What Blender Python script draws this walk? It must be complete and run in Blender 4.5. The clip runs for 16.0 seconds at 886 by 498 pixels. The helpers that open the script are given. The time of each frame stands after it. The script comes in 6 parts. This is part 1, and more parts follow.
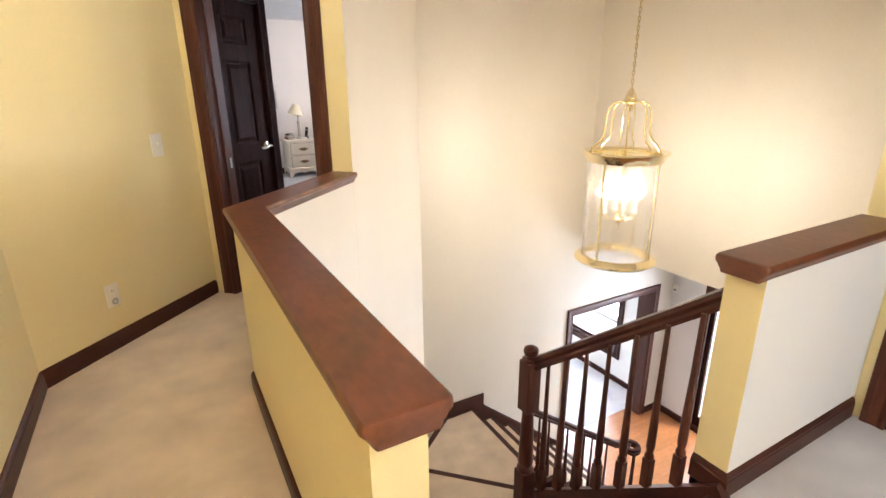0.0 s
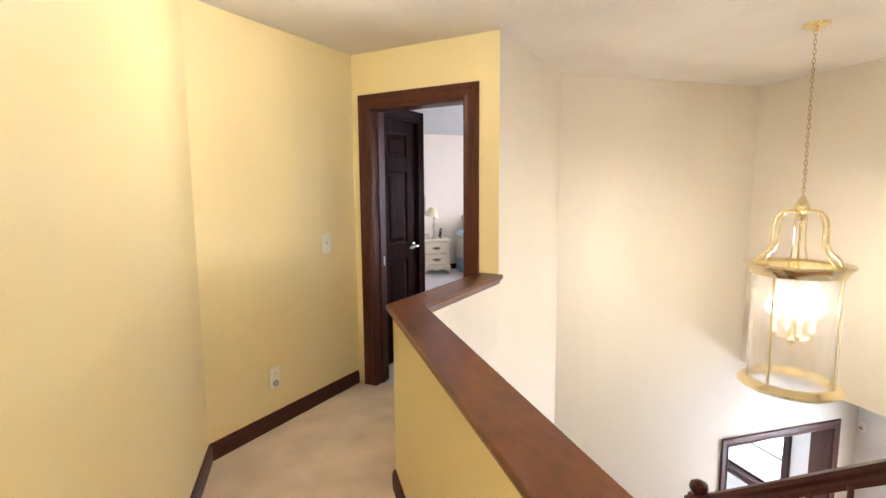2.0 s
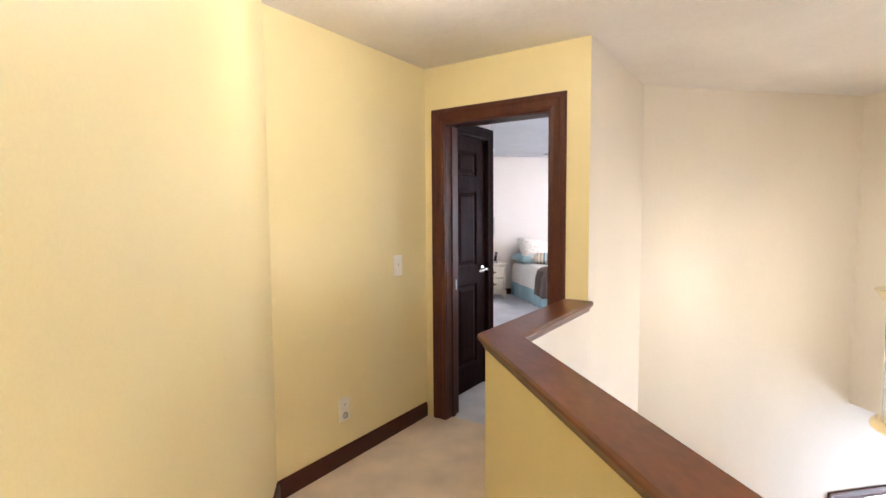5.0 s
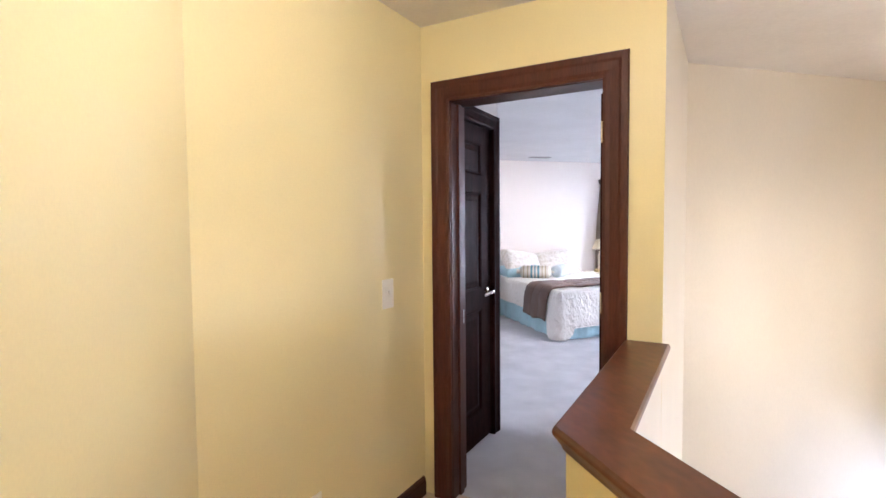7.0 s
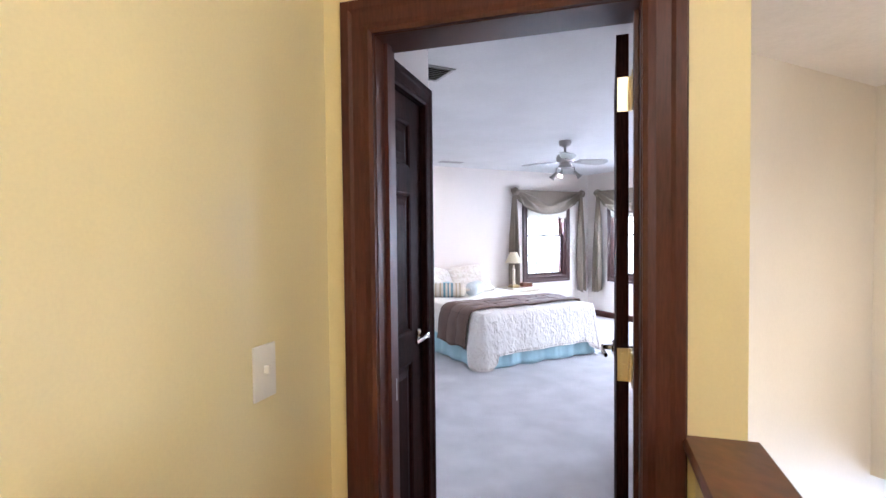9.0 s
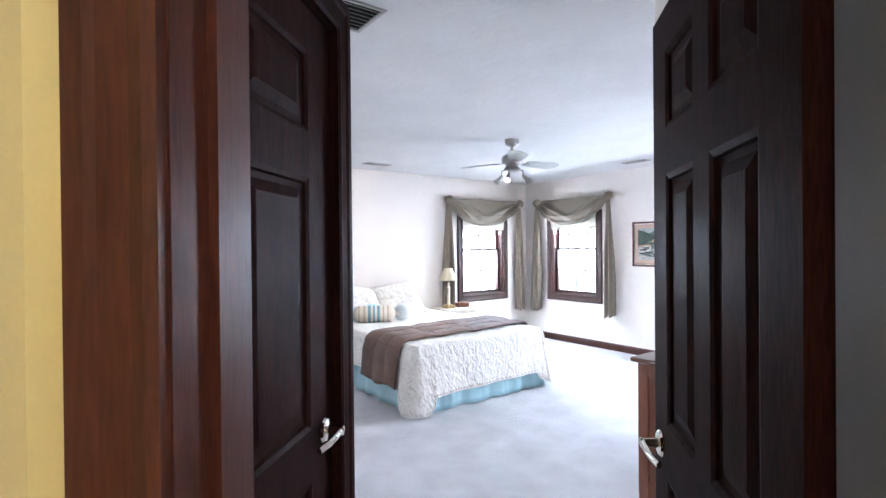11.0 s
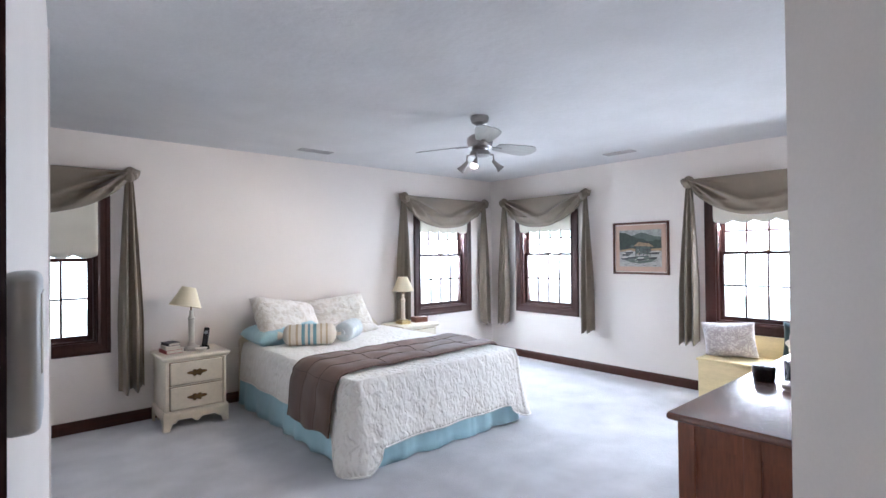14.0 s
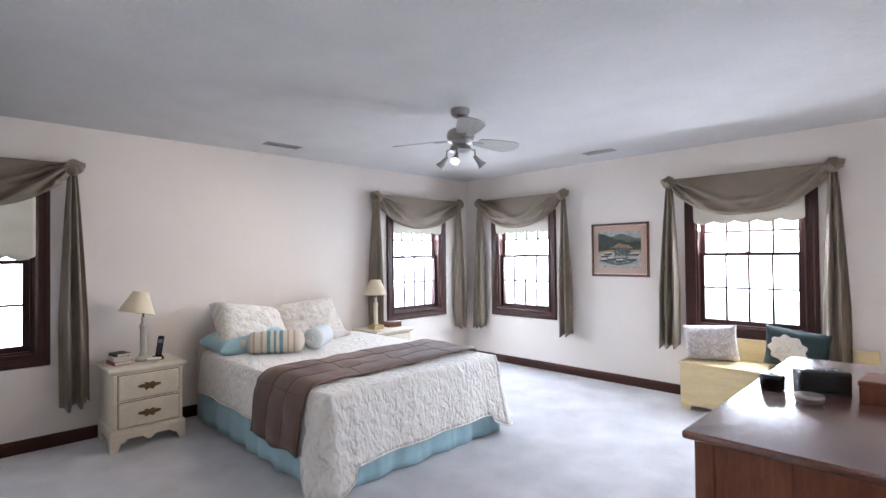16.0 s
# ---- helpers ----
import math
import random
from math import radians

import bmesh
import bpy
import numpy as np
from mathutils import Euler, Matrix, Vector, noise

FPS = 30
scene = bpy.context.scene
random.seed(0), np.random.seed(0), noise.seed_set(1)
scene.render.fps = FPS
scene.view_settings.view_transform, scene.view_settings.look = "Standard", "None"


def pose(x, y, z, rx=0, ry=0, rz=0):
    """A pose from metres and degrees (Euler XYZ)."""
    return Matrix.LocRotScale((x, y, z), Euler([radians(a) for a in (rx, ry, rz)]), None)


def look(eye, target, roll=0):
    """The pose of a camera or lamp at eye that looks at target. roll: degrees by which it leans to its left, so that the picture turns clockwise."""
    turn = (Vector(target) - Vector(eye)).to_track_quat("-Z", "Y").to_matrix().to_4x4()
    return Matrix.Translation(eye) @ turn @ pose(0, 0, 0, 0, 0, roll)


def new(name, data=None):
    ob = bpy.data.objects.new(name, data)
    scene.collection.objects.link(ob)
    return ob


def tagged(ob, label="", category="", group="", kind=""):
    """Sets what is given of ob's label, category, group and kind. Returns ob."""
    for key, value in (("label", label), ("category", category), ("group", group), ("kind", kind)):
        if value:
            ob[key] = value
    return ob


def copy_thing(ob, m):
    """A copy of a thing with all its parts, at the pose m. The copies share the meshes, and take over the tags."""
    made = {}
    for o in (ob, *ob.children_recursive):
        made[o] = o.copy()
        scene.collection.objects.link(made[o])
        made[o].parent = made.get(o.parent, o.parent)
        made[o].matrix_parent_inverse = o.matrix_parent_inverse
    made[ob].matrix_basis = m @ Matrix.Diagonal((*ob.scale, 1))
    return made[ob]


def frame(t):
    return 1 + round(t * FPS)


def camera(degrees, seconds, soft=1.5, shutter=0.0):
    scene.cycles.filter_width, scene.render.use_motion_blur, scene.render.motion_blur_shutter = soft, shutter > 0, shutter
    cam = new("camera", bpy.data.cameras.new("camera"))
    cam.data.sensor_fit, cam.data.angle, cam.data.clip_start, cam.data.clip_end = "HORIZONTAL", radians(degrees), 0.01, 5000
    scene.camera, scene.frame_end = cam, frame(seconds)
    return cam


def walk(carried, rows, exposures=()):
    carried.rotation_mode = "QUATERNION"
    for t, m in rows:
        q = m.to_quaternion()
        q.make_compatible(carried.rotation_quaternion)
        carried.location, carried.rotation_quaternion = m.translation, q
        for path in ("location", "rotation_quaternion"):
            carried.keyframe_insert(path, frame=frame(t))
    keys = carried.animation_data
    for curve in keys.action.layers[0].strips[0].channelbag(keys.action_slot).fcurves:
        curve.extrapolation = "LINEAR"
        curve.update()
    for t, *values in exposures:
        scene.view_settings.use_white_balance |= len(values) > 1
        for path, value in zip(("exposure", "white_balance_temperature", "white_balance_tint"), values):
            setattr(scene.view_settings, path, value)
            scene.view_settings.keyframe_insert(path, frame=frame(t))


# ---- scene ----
cam = camera(83.4, 16.0)
PATH = [
    (0, (0.861, -0.888, 1.431), (1.793, 0.767, 0.804), -0.5),
    (0.5, (0.816, -0.878, 1.448), (1.681, 0.853, 0.943), -0.3),
    (1, (0.766, -0.858, 1.461), (1.521, 0.95, 1.063), -0.3),
    (1.5, (0.726, -0.846, 1.461), (1.371, 1.022, 1.153), -0.4),
    (2, (0.697, -0.83, 1.456), (1.241, 1.08, 1.22), -0.4),
    (2.5, (0.661, -0.818, 1.443), (1.142, 1.115, 1.267), -0.5),
    (3, (0.629, -0.798, 1.433), (1.05, 1.152, 1.286), -0.4),
    (3.5, (0.609, -0.793, 1.424), (1.002, 1.163, 1.285), -0.4),
    (4, (0.583, -0.77, 1.416), (0.965, 1.189, 1.277), -0.4),
    (6.5, (0.479, 0.123, 1.423), (0.934, 2.067, 1.31), -0.3),
    (7, (0.491, 0.378, 1.416), (1.027, 2.302, 1.316), -0.5),
    (7.5, (0.525, 0.63, 1.423), (1.161, 2.524, 1.334), -0.5),
    (8, (0.55, 0.894, 1.431), (1.296, 2.748, 1.356), -0.5),
    (8.5, (0.592, 1.125, 1.428), (1.439, 2.935, 1.36), -0.6),
    (9, (0.682, 1.361, 1.432), (1.614, 3.13, 1.373), -0.6),
    (11.5, (1.252, 2.397, 1.443), (2.494, 3.965, 1.438), -0.6),
    (12, (1.38, 2.569, 1.44), (2.673, 4.095, 1.437), -0.7),
    (12.5, (1.484, 2.692, 1.431), (2.807, 4.191, 1.436), -0.7),
    (13, (1.58, 2.797, 1.431), (2.903, 4.296, 1.443), -0.7),
    (13.5, (1.687, 2.886, 1.419), (3.004, 4.391, 1.435), -0.7),
    (14, (1.763, 2.954, 1.413), (3.077, 4.462, 1.431), -0.6),
    (14.5, (1.809, 3.024, 1.411), (3.128, 4.528, 1.431), -0.6),
    (15, (1.839, 3.076, 1.41), (3.174, 4.565, 1.432), -0.6),
    (15.5, (1.859, 3.129, 1.407), (3.233, 4.581, 1.432), -0.6),
    (16, (1.869, 3.178, 1.406), (3.275, 4.6, 1.432), -0.6),
]
EXPOSURES = [(0.0, 0.56, 6050, 15), (4.0, 0.55, 5900, 15), (7.0, 0.54, 5600, 19), (9.0, 0.47, 5500, 18), (11.5, 0.58, 5500, 10), (12.5, 0.42, 5500, 9), (13.5, 0.09, 5600, 11), (14.5, -0.09, 5750, 13), (16.0, -0.14, 5900, 14)]
walk(cam, [(t, look(eye, target, roll)) for t, eye, target, roll in PATH], EXPOSURES)

# ---- world and light ----
world = bpy.data.worlds.new("sky")
scene.world = world
world.use_nodes = True
_n, _l = world.node_tree.nodes, world.node_tree.links
sky = _n.new("ShaderNodeTexSky")
sky.sky_type, sky.sun_disc = "NISHITA", False
sky.sun_elevation, sky.sun_rotation = radians(48), radians(150)
_l.new(sky.outputs[0], _n["Background"].inputs[0])
_n["Background"].inputs[1].default_value = 0.12


def lamp(name, kind, m, power, colour, size=0.1, size_y=None, spread=None):
    d = bpy.data.lights.new(name, kind)
    d.energy, d.color = power, colour
    if kind == "SUN":
        d.angle = radians(size)
    elif kind == "AREA":
        d.shape, d.size, d.size_y = "RECTANGLE", size, size_y or size
        if spread:
            d.spread = radians(spread)
    else:
        d.shadow_soft_size = size
    ob = new(name, d)
    ob.matrix_world = m
    return ob


lamp("sun", "SUN", look((0, 0, 20), (-6, 8, 0)), 2.0, (1.0, 0.95, 0.87), 0.5)
# daylight entering through the bedroom windows and the windows of the ground floor
DAY = (0.88, 0.94, 1.0)
for lx, ly, ang, wid, lp in ((1.9, 8.20, 180, 0.8, 20), (6.1, 8.20, 180, 0.8, 95), (7.30, 6.96, 90, 0.8, 102), (7.30, 4.45, 90, 0.85, 160)):
    lamp("window_light", "AREA", pose(lx, ly, 1.36, 54, 0, ang), lp, DAY, wid, 1.05)
lamp("window_light", "AREA", pose(6.95, 4.57, -1.75, 62, 0, 90), 150, DAY, 1.5, 1.5)
lamp("window_light", "AREA", pose(6.9, 2.06, -1.9, 80, 0, 90), 85, DAY, 0.7, 1.9)
WARM = (1.0, 0.87, 0.69)
LAN = (3.655, 1.505)
for k in range(4):
    a = radians(90 * k + 45 + 12)
    lamp("lantern_bulb_light", "POINT", pose(LAN[0] + 0.105 * math.cos(a), LAN[1] + 0.105 * math.sin(a), 0.71), 0.95, WARM, 0.05)
FAN = (4.43, 5.58)
for az, pw in ((322, 16), (122, 60), (208, 2)):
    c_, s_ = math.cos(radians(az)), math.sin(radians(az))
    e_ = Vector((FAN[0] + 0.19 * c_, FAN[1] + 0.19 * s_, 2.035))
    sp = lamp("fan_spot_light", "SPOT", look(e_, e_ + Vector((c_, s_, -0.62))), pw, (1.0, 0.82, 0.62), 0.03)
    sp.data.spot_size, sp.data.spot_blend = radians(112), 0.9
lamp("hall_light", "POINT", pose(0.84, 1.25, 2.23), 11, WARM, 0.09)
# fill lamp added out of view to lift the angled wall and floor
lamp("unseen_landing_fill", "POINT", pose(1.10, -1.7, 2.23), 52, WARM, 0.09)
# cool fill at the added, unseen window of the landing
lamp("window_light", "AREA", pose(2.75, -3.24, 1.25, 60, 0, 0), 26, DAY, 0.8, 1.05)

# ---- materials ----


def material(name, colour, rough=0.6, metal=0.0, vary=0.06, scale=6.0, fine=90.0, bump=0.15, bump_scale=None, stretch=(1, 1, 1), other=None,
             sheen=0.0, coat=0.0, emit=None, transmission=0.0, spec=0.5, mix=0.35, depth=0.002):
    m = bpy.data.materials.new(name)
    m.use_nodes = True
    t = m.node_tree
    b = t.nodes["Principled BSDF"]
    b.inputs["Roughness"].default_value, b.inputs["Metallic"].default_value = rough, metal
    b.inputs["Specular IOR Level"].default_value = spec
    b.inputs["Sheen Weight"].default_value, b.inputs["Coat Weight"].default_value = sheen, coat
    b.inputs["Coat Roughness"].default_value = 0.15
    b.inputs["Transmission Weight"].default_value = transmission
    co = t.nodes.new("ShaderNodeTexCoord")
    mp = t.nodes.new("ShaderNodeMapping")
    mp.inputs["Scale"].default_value = stretch
    t.links.new(co.outputs["Object"], mp.inputs["Vector"])
    big, small = t.nodes.new("ShaderNodeTexNoise"), t.nodes.new("ShaderNodeTexNoise")
    big.inputs["Scale"].default_value, small.inputs["Scale"].default_value = scale, fine
    big.inputs["Detail"].default_value, small.inputs["Detail"].default_value = 5, 4
    for x in (big, small):
        t.links.new(mp.outputs[0], x.inputs["Vector"])
    add = t.nodes.new("ShaderNodeMix")
    add.data_type = "FLOAT"
    add.inputs[0].default_value = mix
    t.links.new(big.outputs["Fac"], add.inputs[2])
    t.links.new(small.outputs["Fac"], add.inputs[3])
    ramp = t.nodes.new("ShaderNodeValToRGB")
    lo = other or [c * (1 - 2.2 * vary) for c in colour]
    hi = colour if other else [min(1, c * (1 + 1.4 * vary)) for c in colour]
    ramp.color_ramp.elements[0].position, ramp.color_ramp.elements[1].position = 0.32, 0.68
    ramp.color_ramp.elements[0].color, ramp.color_ramp.elements[1].color = (*lo, 1), (*hi, 1)
    t.links.new(add.outputs[0], ramp.inputs[0])
    t.links.new(ramp.outputs[0], b.inputs["Base Color"])
    if bump:
        bn = t.nodes.new("ShaderNodeBump")
        bn.inputs["Strength"].default_value, bn.inputs["Distance"].default_value = bump, depth
        src = small
        if bump_scale:
            src = t.nodes.new("ShaderNodeTexNoise")
            src.inputs["Scale"].default_value, src.inputs["Detail"].default_value = bump_scale, 4
            t.links.new(mp.outputs[0], src.inputs["Vector"])
        t.links.new(src.outputs["Fac"], bn.inputs["Height"])
        t.links.new(bn.outputs[0], b.inputs["Normal"])
    if emit:
        b.inputs["Emission Color"].default_value, b.inputs["Emission Strength"].default_value = (*emit[0], 1), emit[1]
    return m


M_YELLOW = material("yellow_wall_paint", (0.82, 0.705, 0.385), 0.42, vary=0.025, scale=1.3, fine=140, bump=0.12)
# faint upright streaks in the tone stand in for the lantern's light stripes
M_CREAM = material("cream_paint_with_light_streaks", (0.69, 0.625, 0.52), 0.5, vary=0.03, scale=1.1, fine=140, bump=0.12, stretch=(1, 1, 0.35))
M_WHITE = material("white_wall_paint", (0.78, 0.715, 0.66), 0.55, vary=0.02, scale=1.2, fine=140, bump=0.12)
M_GREYW = material("pale_grey_wall_paint", (0.74, 0.73, 0.70), 0.55, vary=0.02, scale=1.2, fine=140, bump=0.12)
# white ceiling greyed to carry the bedroom's dimmer light; the hall's stays white
M_CEIL = material("dimmed_textured_ceiling", (0.595, 0.585, 0.58), 0.85, vary=0.03, scale=3, fine=60, bump=0.5, bump_scale=16, depth=0.006)
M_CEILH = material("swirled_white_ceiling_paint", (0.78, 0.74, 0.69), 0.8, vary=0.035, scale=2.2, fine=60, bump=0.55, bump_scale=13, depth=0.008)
M_CARPET = material("beige_plush_carpet", (0.76, 0.605, 0.43), 0.95, vary=0.12, scale=4.2, fine=260, bump=0.9, bump_scale=420, sheen=0.35, depth=0.006)
M_CARPET2 = material("pale_grey_plush_carpet", (0.655, 0.64, 0.66), 0.95, vary=0.11, scale=3.4, fine=260, bump=0.9, bump_scale=420, sheen=0.35, depth=0.006)
M_WOOD = material("dark_cherry_woodwork", (0.075, 0.022, 0.013), 0.40, vary=0.16, scale=3, fine=22, bump=0.1, stretch=(9, 9, 0.9), spec=0.28, mix=0.6)
M_WOODX = material("dark_cherry_woodwork_lengthwise", (0.055, 0.017, 0.011), 0.44, vary=0.16, scale=3, fine=22, bump=0.1, stretch=(0.9, 9, 9), spec=0.25, mix=0.6)
# M_WOOD's cherry darkened to offset the strong lamps at the windows
M_WOODW = material("darkened_cherry_window_wood", (0.046, 0.017, 0.013), 0.42, vary=0.18, scale=3, fine=22, bump=0.1, stretch=(9, 9, 0.9), spec=0.25, mix=0.6)
M_CAP = material("cherry_wall_cap", (0.135, 0.043, 0.019), 0.36, vary=0.17, scale=4, fine=16, bump=0.06, stretch=(2.5, 1.2, 2.5), coat=0.12, mix=0.45)
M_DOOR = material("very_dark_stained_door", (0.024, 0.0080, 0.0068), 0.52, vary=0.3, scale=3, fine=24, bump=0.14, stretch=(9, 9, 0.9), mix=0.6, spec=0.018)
M_BRASS = material("polished_brass", (0.93, 0.81, 0.50), 0.15, 1.0, vary=0.05, bump=0)
M_STEEL = material("brushed_nickel", (0.42, 0.39, 0.36), 0.3, 1.0, vary=0.06, bump=0.03)
M_PLATE = material("ivory_plastic", (0.86, 0.82, 0.73), 0.35, vary=0.01, bump=0)
M_OAK = material("orange_oak_floor", (0.42, 0.17, 0.06), 0.3, vary=0.18, scale=2.5, fine=20, stretch=(1, 8, 8), coat=0.2, mix=0.6)
M_GLASS = material("clear_glass", (1, 1, 1), 0.0, vary=0.0, bump=0, transmission=1.0)
# lawn colour bleached to stand in for overexposed daylight outside
M_GRASS = material("glare_paled_lawn", (0.56, 0.57, 0.52), 0.9, vary=0.3, scale=0.6, fine=30)
M_GREYP = material("pale_grey_plastic", (0.50, 0.49, 0.48), 0.4, vary=0.02, bump=0)
M_BLACK = material("black_plastic", (0.010, 0.010, 0.011), 0.25, vary=0.05, bump=0.02)

# ---- building blocks ----
R2 = math.sqrt(0.5)


def uv(u, v):
    """The hall runs at 45 degrees to the bedroom: u along it, v across it to the left."""
    return ((u - v) * R2, (u + v) * R2)


def mesh_of(name, bm, mats):
    me = bpy.data.meshes.new(name)
    bm.normal_update()
    bm.to_mesh(me)
    bm.free()
    for m in mats if isinstance(mats, (list, tuple)) else [mats]:
        me.materials.append(m)
    return me


def part(name, bm, mats, parent=None, label="", m=None, smooth=False):
    me = mesh_of(name, bm, mats)
    if smooth:
        me.shade_smooth()
        if smooth != "all":
            me.set_sharp_from_angle(angle=radians(38))
    ob = new(name, me)
    if parent:
        ob.parent = parent
    if m:
        ob.matrix_basis = m
    if label:
        tagged(ob, label)
    return ob


def thing(name, label, category, m=None, group="", kind=""):
    ob = new(name)
    ob.empty_display_size = 0.1
    if m:
        ob.matrix_basis = m
    return tagged(ob, label, category, group, kind)


def box(bm, x0, y0, z0, x1, y1, z1, bevel=0.0, m=None, segs=1, mat=0):
    c = bmesh.ops.create_cube(bm, size=1.0, matrix=Matrix.Translation(((x0 + x1) / 2, (y0 + y1) / 2, (z0 + z1) / 2)) @ Matrix.Diagonal((x1 - x0, y1 - y0, z1 - z0, 1)))
    vs = c["verts"]
    if bevel:
        es = list({e for v in vs for e in v.link_edges})
        r = bmesh.ops.bevel(bm, geom=es, offset=min(bevel, 0.49 * min(x1 - x0, y1 - y0, z1 - z0)), segments=segs, affect="EDGES", profile=0.5)
        vs = list({v for f in r["faces"] for v in f.verts} | {v for v in vs if v.is_valid})
    fs = {f for v in vs for f in v.link_faces}
    for f in fs:
        f.material_index = mat
    if m:
        bmesh.ops.transform(bm, matrix=m, verts=vs)
    return vs


def boxes(*rows, bevel=0.0, m=None, segs=1):
    bm = bmesh.new()
    for r in rows:
        box(bm, *r, bevel=bevel, m=m, segs=segs)
    return bm


def prism(bm, pts, z0, z1, mat=0):
    """An upright prism on a polygon."""
    a = [bm.verts.new((x, y, z0)) for x, y in pts]
    b = [bm.verts.new((x, y, z1)) for x, y in pts]
    n = len(pts)
    fs = [bm.faces.new(list(reversed(a))), bm.faces.new(b)]
    fs += [bm.faces.new((a[i], a[(i + 1) % n], b[(i + 1) % n], b[i])) for i in range(n)]
    for f in fs:
        f.material_index = mat
    bmesh.ops.recalc_face_normals(bm, faces=fs)
    return a + b


def lathe(bm, profile, segs=20, m=None, arc=360.0):
    """Turns (radius, z) rows about z."""
    rings = []
    n = segs if arc == 360.0 else segs + 1
    for r, z in profile:
        rings.append([bm.verts.new((r * math.cos(radians(arc) * i / segs), r * math.sin(radians(arc) * i / segs), z)) for i in range(n)])
    fs = []
    for a, b in zip(rings, rings[1:]):
        for i in range(segs):
            j = (i + 1) % n
            fs.append(bm.faces.new((a[i], a[j], b[j], b[i])))
    if arc == 360.0:
        if profile[0][0] > 1e-4 and profile[0] != profile[-1]:
            fs.append(bm.faces.new(list(reversed(rings[0]))))
        if profile[-1][0] > 1e-4 and profile[0] != profile[-1]:
            fs.append(bm.faces.new(rings[-1]))
    vs = [v for r in rings for v in r]
    if m:
        bmesh.ops.transform(bm, matrix=m, verts=vs)
    return vs


def sweep(bm, path, shape, closed=False, up=(0, 0, 1), caps=True):
    """Carries a closed outline (a: to the right of the way, b: up) along a path, mitred at the corners."""
    P = [Vector(p) for p in path]
    n = len(P)
    rings = []
    for i, p in enumerate(P):
        d0 = (P[i] - P[i - 1]).normalized() if (i or closed) else None
        d1 = (P[(i + 1) % n] - P[i]).normalized() if (i < n - 1 or closed) else None
        d0, d1 = d0 or d1, d1 or d0
        t = (d0 + d1).normalized()
        u0 = Vector(up)
        side = t.cross(u0).normalized()
        hi = side.cross(t).normalized()
        k = 1 / max(0.35, abs(t.dot(d1)))
        flat = abs((d1 - d0).dot(side)) > 1e-6
        rings.append([bm.verts.new(p + side * a * (k if flat else 1) + hi * b * (1 if flat else k)) for a, b in shape])
    m = len(shape)
    fs = []
    for a, b in zip(rings, rings[1:] + (rings[:1] if closed else [])):
        for i in range(m):
            fs.append(bm.faces.new((a[i], a[(i + 1) % m], b[(i + 1) % m], b[i])))
    if caps and not closed:
        fs += [bm.faces.new(list(reversed(rings[0]))), bm.faces.new(rings[-1])]
    bmesh.ops.recalc_face_normals(bm, faces=fs)
    return [v for r in rings for v in r]


def circle(r, n=8):
    return [(r * math.cos(2 * math.pi * i / n), r * math.sin(2 * math.pi * i / n)) for i in range(n)]


def wall(name, p0, p1, thick, z0, z1, holes=(), mats=(M_WHITE, M_WHITE, M_WHITE)):
    """A wall with its face on the line p0-p1, seen from the left of that way, its body to the right. holes: (from, to, bottom, top).
    mats: face, back, ends and reveals."""
    p0, p1 = Vector((*p0, 0)), Vector((*p1, 0))
    length = (p1 - p0).length
    d = (p1 - p0) / length
    right = Vector((d.y, -d.x, 0))
    xs = sorted({0, length, *[h[0] for h in holes], *[h[1] for h in holes]})
    zs = sorted({z0, z1, *[h[2] for h in holes], *[h[3] for h in holes]})
    solid = lambda i, j: 0 <= i < len(xs) - 1 and 0 <= j < len(zs) - 1 and not any(
        h[0] - 1e-6 < (xs[i] + xs[i + 1]) / 2 < h[1] + 1e-6 and h[2] - 1e-6 < (zs[j] + zs[j + 1]) / 2 < h[3] + 1e-6 for h in holes)
    bm = bmesh.new()
    cache = {}

    def at(i, j, k):
        if (i, j, k) not in cache:
            cache[i, j, k] = bm.verts.new(p0 + d * xs[i] + right * (thick * k) + Vector((0, 0, zs[j])))
        return cache[i, j, k]

    for i in range(len(xs) - 1):
        for j in range(len(zs) - 1):
            if not solid(i, j):
                continue
            bm.faces.new((at(i, j, 0), at(i, j + 1, 0), at(i + 1, j + 1, 0), at(i + 1, j, 0))).material_index = 0
            bm.faces.new((at(i, j, 1), at(i + 1, j, 1), at(i + 1, j + 1, 1), at(i, j + 1, 1))).material_index = 1
            if not solid(i - 1, j):
                bm.faces.new((at(i, j, 0), at(i, j, 1), at(i, j + 1, 1), at(i, j + 1, 0))).material_index = 2
            if not solid(i + 1, j):
                bm.faces.new((at(i + 1, j, 0), at(i + 1, j + 1, 0), at(i + 1, j + 1, 1), at(i + 1, j, 1))).material_index = 2
            if not solid(i, j - 1):
                bm.faces.new((at(i, j, 0), at(i + 1, j, 0), at(i + 1, j, 1), at(i, j, 1))).material_index = 2
            if not solid(i, j + 1):
                bm.faces.new((at(i, j + 1, 0), at(i, j + 1, 1), at(i + 1, j + 1, 1), at(i + 1, j + 1, 0))).material_index = 2
    bmesh.ops.recalc_face_normals(bm, faces=bm.faces[:])
    return tagged(part(name, bm, mats), kind="structure")


def slab(name, pts, z0, z1, mat, label=""):
    bm = bmesh.new()
    prism(bm, pts, z0, z1)
    return tagged(part(name, bm, mat), label=label, kind="structure")


# ---- plan ----
CEIL, CEILH, LOW, SOFFIT = 2.44, 2.41, -3.10, -0.28
V_HALL, V_FOY, V_VEST, V_CLO = 1.273, 0.130, 0.251, 1.255
U_DOOR, U_DOORB = 2.803, 2.938
X_HALL, X_BED, Y_BED, Y_FOY, Y_BEDN = 0.17, 7.025, 7.924, 3.01, 3.235
X_FOY, X_WR, X_LAND, Y_WR = 4.91, 2.45, 3.40, -0.13
